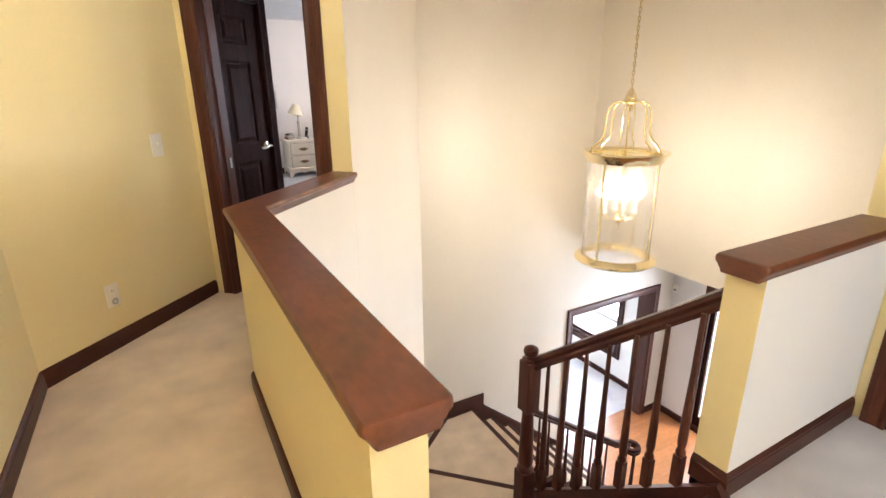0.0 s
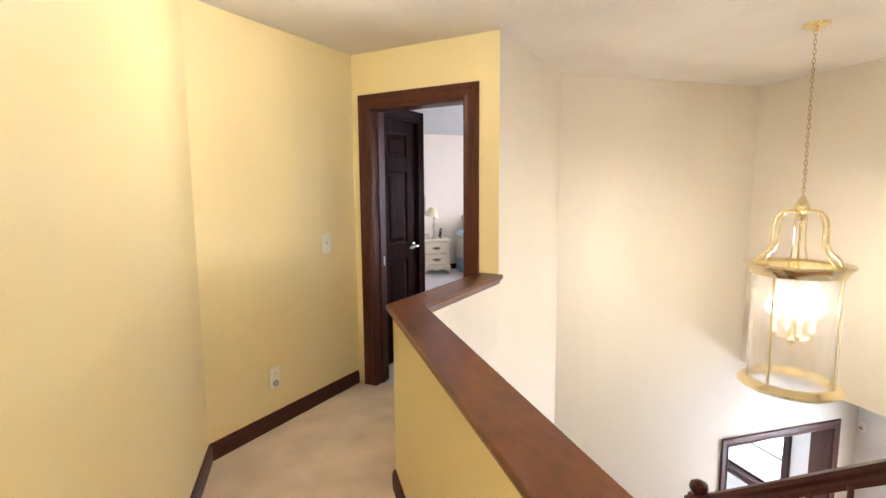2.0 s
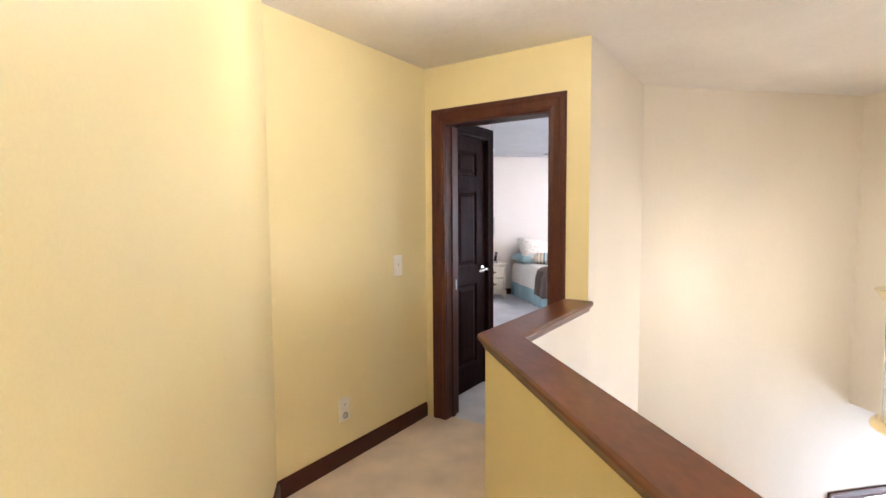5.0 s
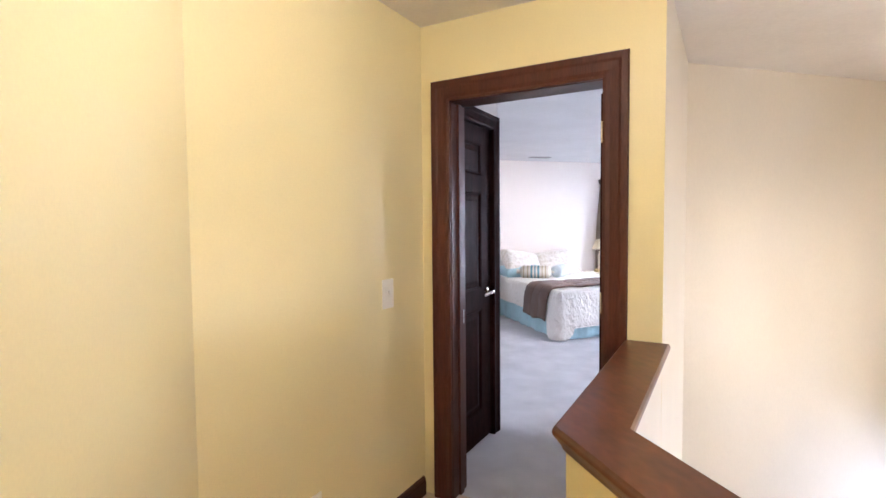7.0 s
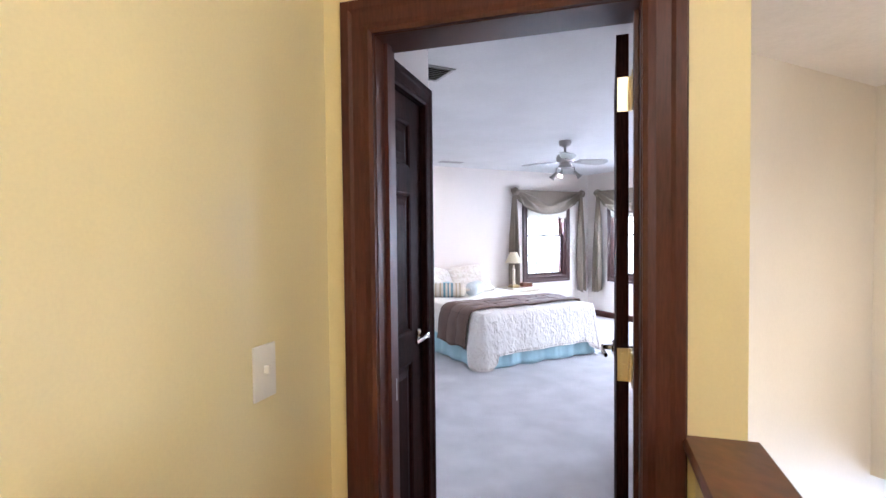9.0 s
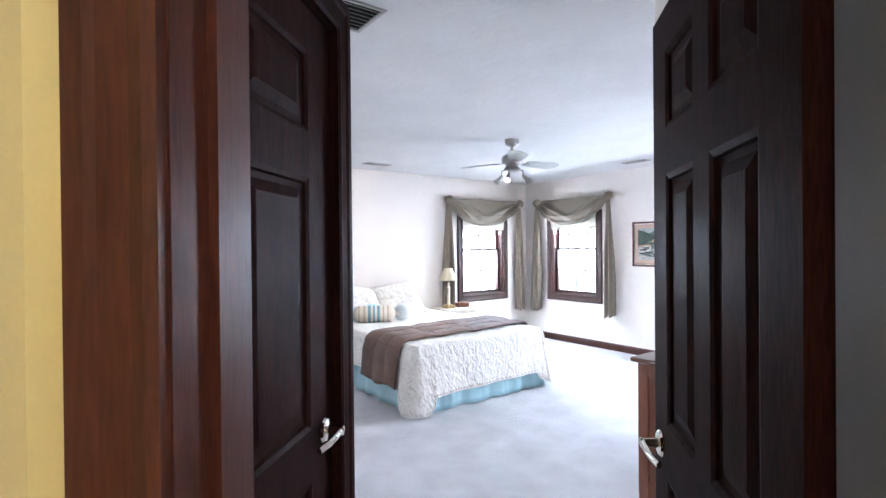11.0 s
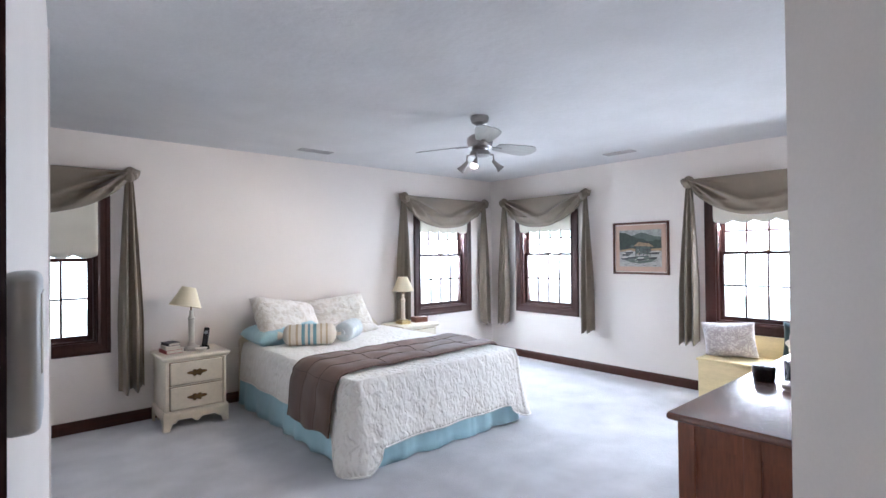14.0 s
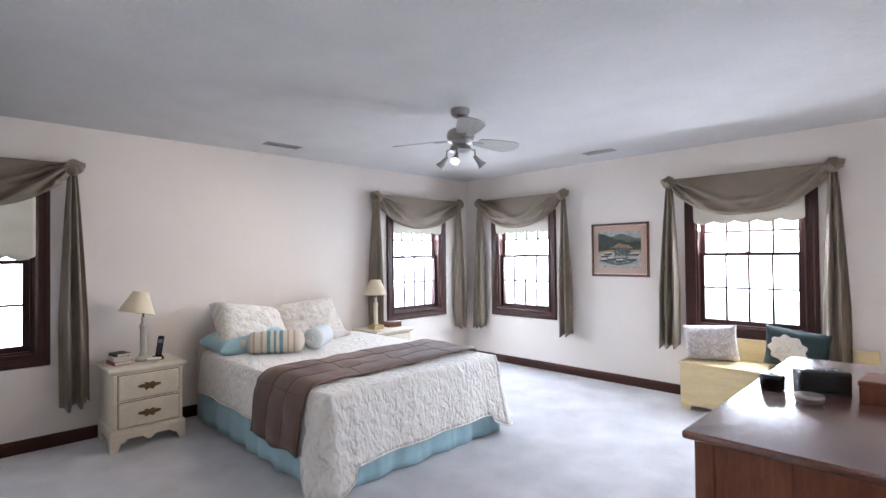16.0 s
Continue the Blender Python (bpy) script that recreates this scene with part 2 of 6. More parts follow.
BEND = (X_HALL, X_HALL + V_HALL / R2)
U_BEND = (BEND[0] + BEND[1]) * R2
D0, D1 = 0.356, 1.121  # bedroom doorway across v
C1 = (Y_FOY - V_FOY / R2, Y_FOY)
C1B = (Y_BEDN - V_VEST / R2, Y_BEDN)
U_CE = 3.735
CLO_END = uv(U_CE, V_CLO)

# ---- structure ----
wall("wall_hall_west", BEND, (X_HALL, -3.2), 0.12, 0, CEIL, mats=(M_YELLOW, M_WHITE, M_WHITE))
wall("wall_hall_angled", uv(U_DOOR, V_HALL), BEND, 0.12, 0, CEIL, mats=(M_YELLOW, M_WHITE, M_WHITE))
wall("wall_bedroom_door", uv(U_DOOR, V_VEST), uv(U_DOOR, V_HALL + 0.12), U_DOORB - U_DOOR, 0, CEIL, [(D0 - V_VEST, D1 - V_VEST, -0.01, 2.035)], mats=(M_YELLOW, M_WHITE, M_WHITE))
# the wall between foyer and vestibule is one body with mitred corner
bm = bmesh.new()
prism(bm, [uv(U_DOOR, V_FOY), C1, (C1B[0] - 0.0005, Y_FOY), (C1B[0] - 0.0005, Y_BEDN), uv(U_DOOR, V_VEST)], LOW, CEIL)
for f in bm.faces:
    n = f.normal
    f.material_index = 0 if n.dot(Vector((R2, -R2, 0))) > 0.6 else 2 if n.dot(Vector((-R2, -R2, 0))) > 0.9 else 1
tagged(part("wall_foyer_angled", bm, [M_CREAM, M_WHITE, M_YELLOW]), kind="structure")
WZ0, WZ1 = 0.715, 1.85
wall("wall_bedroom_south", (C1B[0], Y_BEDN), (X_BED + 0.15, Y_BEDN), Y_BEDN - Y_FOY, LOW, CEIL, [(4.81 - C1B[0], 6.26 - C1B[0], LOW - 0.01, -1.17)], mats=(M_WHITE, M_CREAM, M_CREAM))
wall("wall_foyer_east", (X_FOY, -0.12), (X_FOY, Y_FOY), 0.15, SOFFIT, CEIL, mats=(M_CREAM, M_CREAM, M_CREAM))
wall("wall_foyer_south", (X_LAND, 0.0), (X_FOY, 0.0), 0.12, LOW, CEIL, mats=(M_CREAM, M_YELLOW, M_YELLOW))
wall("wall_entry_east", (6.62, -3.2), (6.62, Y_FOY), 0.15, LOW, SOFFIT, [(3.2 + 1.67, 3.2 + 2.45, LOW - 0.01, -1.07)], mats=(M_GREYW, M_GREYW, M_GREYW))
wall("wall_landing_east", (X_LAND, -3.2), (X_LAND, -0.121), 0.12, 0, CEIL, mats=(M_YELLOW, M_CREAM, M_YELLOW))
wall("wall_landing_south", (X_HALL, -3.2), (X_LAND + 0.12, -3.2), 0.12, 0, CEIL, [(2.35 - X_HALL, 3.15 - X_HALL, WZ0, WZ1)], mats=(M_YELLOW, M_WHITE, M_WHITE))
wall("wall_entry_south", (1.0, -0.02), (X_LAND - 0.001, -0.02), 0.12, LOW, -0.275, mats=(M_GREYW, M_GREYW, M_GREYW))
wall("wall_stair_west", (1.2, 3.0), (1.2, -0.12), 0.1, LOW, -0.28, mats=(M_CREAM, M_CREAM, M_CREAM))
# bedroom shell
WIN_N = [(1.50, 2.30), (5.70, 6.50)]
wall("wall_bedroom_north", (X_BED, Y_BED), (-0.6, Y_BED), 0.16, LOW, CEIL, [(X_BED - b, X_BED - a, WZ0, WZ1) for a, b in WIN_N], mats=(M_WHITE, M_WHITE, M_WHITE))
wall("wall_bedroom_east", (X_BED, Y_BEDN), (X_BED, Y_BED + 0.16), 0.16, -0.3, CEIL, [(6.56 - Y_BEDN, 7.36 - Y_BEDN, WZ0, WZ1), (4.02 - Y_BEDN, 4.89 - Y_BEDN, WZ0, WZ1)], mats=(M_WHITE, M_WHITE, M_WHITE))
W_END = (1.90, 5.9)
wall("wall_bedroom_west", (-0.6, Y_BED), (-0.6, W_END[1]), 0.16, 0, CEIL)
wall("wall_bath_north", (-0.6, W_END[1]), W_END, 0.12, 0, CEIL)
wall("wall_bedroom_inner_west", W_END, CLO_END, 0.12, 0, CEIL)
CL0, CL1 = 3.07, 3.636
U_C0 = U_DOORB
wall("wall_closet", CLO_END, uv(U_C0, V_CLO), 0.12, 0, CEIL, [(U_CE - CL1, U_CE - CL0, -0.01, 2.03)])
# floors and ceilings
slab("floor_hall", [(X_HALL, -3.2), (1.14, -3.2), (1.14, 1.36), uv(U_DOOR + 0.06, V_FOY), uv(U_DOOR + 0.06, V_HALL), BEND], -0.28, 0, M_CARPET, "beige plush carpet with vacuum marks")
# grey carpet here instead of beige: the landing's bluish daylight put into colour
slab("floor_landing", [(1.14, -3.2), (X_LAND, -3.2), (X_LAND, Y_WR + 0.13), (X_WR, Y_WR + 0.13), (X_WR, -0.13), (1.14, -0.13)], -0.28, 0, M_CARPET2, "landing carpet, paled to carry its bluish daylight")
slab("floor_bedroom", [uv(U_DOOR + 0.06, V_VEST - 0.05), uv(U_DOOR + 0.06, V_HALL + 0.2), (-0.6, 3.0), (-0.6, Y_BED + 0.1), (X_BED + 0.1, Y_BED + 0.1), (X_BED + 0.1, Y_BEDN - 0.02), (C1B[0], Y_BEDN - 0.02)], -0.28, 0.0, M_CARPET2, "pale grey plush bedroom carpet")
slab("floor_foyer", [(1.0, -0.3), (6.8, -0.3), (6.8, 3.2), (1.0, 3.2)], LOW - 0.1, LOW, M_OAK, "orange oak floorboards")
slab("floor_front_room", [(3.2, 3.2), (7.6, 3.2), (7.6, 7.8), (3.2, 7.8)], LOW - 0.1, LOW + 0.005, M_CARPET2, "pale carpet of the front room")
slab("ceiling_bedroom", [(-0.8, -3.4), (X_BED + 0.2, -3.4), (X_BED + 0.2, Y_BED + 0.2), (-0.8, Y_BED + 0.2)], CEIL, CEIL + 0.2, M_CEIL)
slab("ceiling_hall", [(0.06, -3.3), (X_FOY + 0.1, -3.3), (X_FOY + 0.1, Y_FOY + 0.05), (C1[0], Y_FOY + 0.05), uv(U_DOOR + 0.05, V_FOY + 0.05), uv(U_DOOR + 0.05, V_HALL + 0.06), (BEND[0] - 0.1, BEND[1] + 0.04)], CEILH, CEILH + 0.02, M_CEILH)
slab("ceiling_entry", [(X_FOY + 0.15, -0.2), (6.8, -0.2), (6.8, Y_FOY), (X_FOY + 0.15, Y_FOY)], SOFFIT, SOFFIT + 0.1, M_CEIL)
slab("ceiling_front_room", [(3.2, 3.24), (7.6, 3.24), (7.6, 7.8), (3.2, 7.8)], -0.40, -0.30, M_CEIL)
slab("ground", [(-300, -300), (300, -300), (300, 300), (-300, 300)], LOW - 0.6, LOW - 0.4, M_GRASS)
# half wall beside the hall, over the stairs
CAPZ = 0.922
HWX, HWV = 1.153, 0.188
HW_PATH = [(HWX, -0.205), (HWX, HWX + HWV / R2), uv(U_DOOR, HWV)]
bm = bmesh.new()
sweep(bm, [(x, y, 0) for x, y in HW_PATH], [(-0.0575, LOW), (0.0575, LOW), (0.0575, CAPZ - 0.04), (-0.0575, CAPZ - 0.04)])
for f in bm.faces:
    f.material_index = 1 if f.normal.x > 0.5 else 0
tagged(part("wall_half_hall", bm, [M_YELLOW, M_CREAM]), label="yellow painted half wall beside the stairs", kind="structure")
CAP_SIDE = [(0.062, -0.062), (0.066, -0.056), (0.068, -0.048), (0.074, -0.042), (0.078, -0.034), (0.083, -0.030), (0.0875, -0.024), (0.0895, -0.015), (0.0875, -0.006), (0.081, 0.0)]
CAP_SHAPE = CAP_SIDE + [(-a, b) for a, b in reversed(CAP_SIDE)]


def round_end(bm, ring, out):
    """Carries a moulding's outline round its free end."""
    pts = [v.co.copy() for v in ring]
    c = sum(pts, Vector()) / len(pts)
    loops = [[bm.verts.new(c + (p - c) * k + Vector(out) * d) for p in pts] for k, d in ((1.0, 0.0), (0.99, 0.007), (0.955, 0.013), (0.90, 0.016))]
    fs = [bm.faces.new((a[i], a[(i + 1) % len(pts)], b[(i + 1) % len(pts)], b[i])) for a, b in zip(loops, loops[1:]) for i in range(len(pts))]
    fs.append(bm.faces.new(loops[-1]))
    bmesh.ops.recalc_face_normals(bm, faces=fs)


bm = bmesh.new()
vs = sweep(bm, [(HWX, -0.238, CAPZ), (HWX, HWX + HWV / R2, CAPZ), (*uv(U_DOOR - 0.001, HWV), CAPZ)], CAP_SHAPE)
round_end(bm, vs[:len(CAP_SHAPE)], (0, -1, 0))
tagged(part("trim_half_wall_cap", bm, M_CAP, smooth=True), label="wide reddish-brown cherry cap on the half wall", kind="structure")
# half wall of the landing
WRZ = 0.90
bm = bmesh.new()
box(bm, X_WR, Y_WR, -0.28, X_LAND, 0.0, WRZ - 0.04)
for f in bm.faces:
    # landing side in pale grey stands in for bluish daylight on the paint
    f.material_index = 1 if f.normal.y < -0.5 else 0
tagged(part("wall_half_landing", bm, [M_YELLOW, M_GREYW]), label="painted half wall of the landing", kind="structure")
bm = bmesh.new()
vs = sweep(bm, [(X_WR - 0.033, Y_WR / 2, WRZ), (X_LAND, Y_WR / 2, WRZ)], CAP_SHAPE)
round_end(bm, vs[:len(CAP_SHAPE)], (-1, 0, 0))
tagged(part("trim_landing_cap", bm, M_CAP, smooth=True), label="dark cherry cap on the landing half wall", kind="structure")

# baseboards
BASE_SHAPE = [(0, 0), (-0.016, 0), (-0.016, 0.07), (-0.013, 0.078), (-0.013, 0.084), (-0.006, 0.094), (0, 0.097)]


def baseboard(pts, z=0.0, label="dark cherry baseboard", flip=False):
    bm = bmesh.new()
    sweep(bm, [(x, y, z) for x, y in pts], [(-a, b) for a, b in BASE_SHAPE] if flip else BASE_SHAPE)
    return tagged(part("baseboard", bm, M_WOODX), label=label, kind="structure")


baseboard([(X_HALL, -3.2), BEND, uv(U_DOOR - 0.02, V_HALL)], flip=True)
baseboard([(HWX - 0.0575, -0.205), (HWX - 0.0575, HWX - 0.0575 + (HWV + 0.0575) / R2), uv(U_DOOR - 0.02, HWV + 0.0575)])
baseboard([(X_LAND - 0.02, Y_WR), (X_WR, Y_WR), (X_WR, 0.0)])
baseboard([CLO_END, W_END, (-0.6, W_END[1])], flip=True)
baseboard([(-0.6, Y_BED), (X_BED, Y_BED), (X_BED, Y_BEDN), C1B, uv(U_DOORB + 0.02, V_VEST)], flip=True)
baseboard([(2.96, Y_FOY), (4.72, Y_FOY)], LOW, flip=True)
baseboard([(6.35, Y_FOY), (6.62, Y_FOY), (6.62, 1.06)], LOW, flip=True)


# door casings: stepped moulding round an opening
def casing(name, m, w, h, width=0.09, thick=0.022, sill=None, mats=M_WOOD, label="dark cherry door casing"):
    """Round an opening of width w and height h; local x across, z up, y out of the wall towards -y."""
    prof = [(0, 0), (0, -thick * 0.75), (width * 0.12, -thick * 0.95), (width * 0.3, -thick * 0.7), (width * 0.62, -thick * 0.8), (width * 0.72, -thick), (width * 0.95, -thick), (width, -thick * 0.6), (width, 0)]
    bm = bmesh.new()
    pts = [(-w / 2, 0), (-w / 2, h), (w / 2, h), (w / 2, 0)]
    dirs = [(-1, 0), (-1, 1), (1, 1), (1, 0)]
    if sill is not None:
        pts = [(-w / 2, sill), (-w / 2, h), (w / 2, h), (w / 2, sill)]
        dirs = [(-1, -1), (-1, 1), (1, 1), (1, -1)]
    rings = [[bm.verts.new((x + dx * a, b, z + dz * a)) for a, b in prof] for (x, z), (dx, dz) in zip(pts, dirs)]
    n = len(prof)
    for a, b in zip(rings, rings[1:] + (rings[:1] if sill is not None else [])):
        for i in range(n):
            bm.faces.new((a[i], a[(i + 1) % n], b[(i + 1) % n], b[i]))
    if sill is None:
        bm.faces.new(rings[0]), bm.faces.new(list(reversed(rings[-1])))
    bmesh.ops.recalc_face_normals(bm, faces=bm.faces[:])
    return part(name, bm, mats, m=m, label=label)


def frame_m(p, facing):
    """A frame at p whose -y looks along the plan direction facing (degrees)."""
    return pose(p[0], p[1], p[2] if len(p) > 2 else 0, 0, 0, facing + 90)


# bedroom doorway
DM, DW = (D0 + D1) / 2, D1 - D0
tagged(casing("trim_door_hall", frame_m(uv(U_DOOR, DM), 225), DW - 0.030, 2.020, width=0.105), kind="structure")
tagged(casing("trim_door_bedroom", frame_m(uv(U_DOORB, DM), 45), DW - 0.030, 2.020, width=0.105), kind="structure")
bm = bmesh.new()
U0, U1 = U_DOOR - 0.002, U_DOORB + 0.002
for a, b in ((D0, D0 + 0.018), (D1 - 0.018, D1)):
    prism(bm, [uv(U0, a), uv(U1, a), uv(U1, b), uv(U0, b)], 0, 2.035)
prism(bm, [uv(U0, D0 + 0.018), uv(U1, D0 + 0.018), uv(U1, D1 - 0.018), uv(U0, D1 - 0.018)], 2.017, 2.035)
for a, b in ((D0 + 0.018, D0 + 0.03), (D1 - 0.03, D1 - 0.018)):
    prism(bm, [uv(2.862, a), uv(2.898, a), uv(2.898, b), uv(2.862, b)], 0, 2.017)
tagged(part("trim_door_jamb", bm, M_WOOD), label="dark cherry door jamb with stop", kind="structure")
bm = bmesh.new()
prism(bm, [uv(2.902, D1 - 0.0205), uv(2.930, D1 - 0.0205), uv(2.930, D1 - 0.0175), uv(2.902, D1 - 0.0175)], 0.895, 0.965)
jamb = bpy.data.objects["trim_door_jamb"]
part("strike_plate", bm, M_STEEL, jamb, "small nickel strike plate")
# closet doorway
CM, CW = (CL0 + CL1) / 2, CL1 - CL0
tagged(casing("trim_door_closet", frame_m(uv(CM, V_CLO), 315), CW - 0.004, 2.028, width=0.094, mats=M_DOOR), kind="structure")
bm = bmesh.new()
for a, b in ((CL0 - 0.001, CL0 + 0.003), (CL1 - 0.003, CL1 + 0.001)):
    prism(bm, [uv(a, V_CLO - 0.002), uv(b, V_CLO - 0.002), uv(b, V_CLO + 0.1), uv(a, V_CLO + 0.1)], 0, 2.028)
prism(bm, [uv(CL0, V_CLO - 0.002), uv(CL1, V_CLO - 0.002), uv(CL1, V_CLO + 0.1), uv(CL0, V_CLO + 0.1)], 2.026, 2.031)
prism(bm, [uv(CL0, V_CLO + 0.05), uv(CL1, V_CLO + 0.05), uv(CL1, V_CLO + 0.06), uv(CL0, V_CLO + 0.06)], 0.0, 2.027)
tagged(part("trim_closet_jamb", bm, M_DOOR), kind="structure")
# opening to the front room
tagged(casing("trim_front_room", pose(5.535, Y_FOY, LOW), 1.45, 1.93, width=0.083), kind="structure")
bm = boxes((4.808, Y_FOY - 0.002, LOW, 4.825, Y_BEDN + 0.002, -1.17), (6.245, Y_FOY - 0.002, LOW, 6.262, Y_BEDN + 0.002, -1.17), (4.825, Y_FOY - 0.002, -1.187, 6.245, Y_BEDN + 0.002, -1.168))
tagged(part("trim_front_room_jamb", bm, M_WOOD), kind="structure")


def panel_leaf(name, w, h, cols, t=0.035, mat=M_DOOR, parent=None, m=None):
    """A door leaf with raised and fielded panels in three rows on both sides; local x from the hinge, z up."""
    bm = bmesh.new()
    st, ml = (0.115, 0.09) if cols == 2 else (0.13, 0)
    pw = (w - 2 * st - ml * (cols - 1)) / cols
    holes = []
    for c in range(cols):
        holes.append((st + c * (pw + ml), st + c * (pw + ml) + pw))
    rows = [(0.20, 0.86), (0.99, 1.60), (1.71, h - 0.105)]
    cuts_x = sorted({0, w, *[v for q in holes for v in q]})
    cuts_z = sorted({0, h, *[v for q in rows for v in q]})
    for i in range(len(cuts_x) - 1):
        for j in range(len(cuts_z) - 1):
            x0, x1, z0, z1 = cuts_x[i], cuts_x[i + 1], cuts_z[j], cuts_z[j + 1]
            if (x0, x1) in holes and (z0, z1) in rows:
                for s in (-1, 1):
                    lev = [(0, t / 2), (0.012, t / 2 - 0.004), (0.016, t / 2 - 0.011), (0.03, t / 2 - 0.011), (0.055, t / 2 - 0.003)]
                    loops = [[bm.verts.new((x0 + a, s * b, z0 + a)), bm.verts.new((x1 - a, s * b, z0 + a)), bm.verts.new((x1 - a, s * b, z1 - a)), bm.verts.new((x0 + a, s * b, z1 - a))] for a, b in ((q[0], q[1]) for q in lev)]
                    for p, q in zip(loops, loops[1:]):
                        for k in range(4):
                            bm.faces.new((p[k], p[(k + 1) % 4], q[(k + 1) % 4], q[k]))
                    bm.faces.new(loops[-1])
            else:
                for s in (-1, 1):
                    bm.faces.new([bm.verts.new((x, s * t / 2, z)) for x, z in ((x0, z0), (x1, z0), (x1, z1), (x0, z1))])
    for q in ([(0, -t / 2, 0), (0, t / 2, 0), (0, t / 2, h), (0, -t / 2, h)], [(w, -t / 2, 0), (w, t / 2, 0), (w, t / 2, h), (w, -t / 2, h)],
              [(0, -t / 2, h), (0, t / 2, h), (w, t / 2, h), (w, -t / 2, h)], [(0, -t / 2, 0), (0, t / 2, 0), (w, t / 2, 0), (w, -t / 2, 0)]):
        bm.faces.new([bm.verts.new(v) for v in q])
    bmesh.ops.remove_doubles(bm, verts=bm.verts[:], dist=1e-5)
    bmesh.ops.recalc_face_normals(bm, faces=bm.faces[:])
    return part(name, bm, mat, parent, m=m)


def lever(parent, x, z, side, t=0.035, dirn=-1):
    """A lever handle with a round rose."""
    bm = bmesh.new()
    r = pose(x, side * t / 2, z, -90 * side, 0, 0)
    lathe(bm, [(0.033, 0), (0.033, 0.004), (0.028, 0.010), (0.012, 0.012), (0.010, 0.045), (0.012, 0.052), (0.0, 0.055)], 20, r)
    y = side * (t / 2 + 0.045)
    sweep(bm, [(x, y, z), (x + dirn * 0.03, y + side * 0.004, z + 0.002), (x + dirn * 0.07, y, z - 0.004), (x + dirn * 0.11, y - side * 0.012, z - 0.010)], [(1.0 * a, 1.25 * b) for a, b in circle(0.0075, 10)])
    return part("handle", bm, M_STEELB, parent, "polished nickel lever handle", smooth=True)


M_STEELB = material("polished_nickel", (0.75, 0.70, 0.62), 0.14, 1.0, vary=0.03, bump=0)
M_HINGE = material("bright_brass_hinge", (0.80, 0.68, 0.42), 0.3, 0.9, vary=0.05, bump=0)
LEAF_W = 0.725
door = thing("door_1", "very dark six-panel bedroom door standing wide open", "door", pose(*uv(3.015, 0.408), 0.012, 0, 0, 43.7), kind="structure")
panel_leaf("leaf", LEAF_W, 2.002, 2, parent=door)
for s in (1, -1):
    lever(door, LEAF_W - 0.065, 0.93, s)
for hz in (0.25, 1.025, 1.826):
    bm = boxes((-0.0035, -0.017, hz - 0.05, -0.0005, 0.015, hz + 0.05), (-0.072, -0.026, hz - 0.05, -0.003, -0.023, hz + 0.05), bevel=0.001)
    lathe(bm, [(0.006, hz - 0.05), (0.006, hz + 0.05)], 10, pose(-0.002, -0.0225, 0))
    for dz in (-0.032, 0.0, 0.032):
        lathe(bm, [(0.004, 0), (0.003, 0.0012), (0, 0.0014)], 8, pose(-0.0035, 0.004 * (1 if dz else -1), hz + dz, 0, -90, 0))
    part("hinge", bm, M_HINGE, door, "brass butt hinge")
door2 = thing("door_2", "dark narrow three-panel closet door, closed", "door", pose(*uv(CL0 + 0.005, V_CLO + 0.028), 0.012, 0, 0, 45), kind="structure")
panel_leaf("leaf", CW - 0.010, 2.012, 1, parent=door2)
lever(door2, CW - 0.062, 0.96, -1)
# ---- bedroom ----
M_PAINTC = material("cream_painted_wood", (0.70, 0.62, 0.49), 0.42, vary=0.05, scale=5, fine=40, bump=0.1)
M_ABRASS = material("antique_brass", (0.20, 0.125, 0.055), 0.4, 0.9, vary=0.2, bump=0.05)
M_CURTAIN = material("sage_grey_curtain_fabric", (0.228, 0.184, 0.134), 0.62, vary=0.09, scale=4, fine=300, bump=0.3, sheen=0.15)
M_SHADE = material("cream_roman_shade_fabric", (0.72, 0.68, 0.58), 0.9, vary=0.03, scale=4, fine=300, bump=0.3)
M_AQUA = material("aqua_cotton", (0.40, 0.61, 0.67), 0.85, vary=0.06, scale=4, fine=200, bump=0.25, sheen=0.2)
M_THROW = material("taupe_quilted_throw", (0.140, 0.085, 0.064), 0.8, vary=0.12, scale=5, fine=200, bump=0.25, sheen=0.08)
M_IVORY = material("ivory_cotton", (0.70, 0.64, 0.55), 0.85, vary=0.04, fine=200)
M_LSHADE = material("cream_lampshade", (0.80, 0.70, 0.50), 0.85, vary=0.03, scale=8, fine=300, bump=0.2)
M_LAMPG = material("grey_green_painted_wood", (0.50, 0.47, 0.40), 0.45, vary=0.08)
M_CHERRY = material("reddish_cherry_dresser_wood", (0.205, 0.064, 0.027), 0.42, vary=0.14, scale=2.5, fine=18, bump=0.1, stretch=(7, 7, 0.9), mix=0.55, coat=0.1)
M_CHERRYT = material("polished_dresser_top", (0.15, 0.052, 0.027), 0.25, vary=0.14, scale=2.2, fine=18, bump=0.05, stretch=(0.8, 7, 7), mix=0.55, coat=1.0)
_b = M_CHERRYT.node_tree.nodes["Principled BSDF"]
_b.inputs["Coat IOR"].default_value, _b.inputs["Coat Roughness"].default_value = 1.75, 0.22
M_PINEY = material("yellow_painted_chest", (0.72, 0.58, 0.32), 0.5, vary=0.07, scale=3, fine=30, bump=0.15, stretch=(6, 1, 6))
M_BLADE = material("washed_silver_fan_blade", (0.36, 0.355, 0.33), 0.4, vary=0.08, scale=4, fine=40, stretch=(1, 8, 8))
# white enamel darkened to carry the shade among the slats
M_VENT = material("darkened_vent_enamel", (0.33, 0.32, 0.31), 0.45, vary=0.02)
M_PHONE = M_BLACK


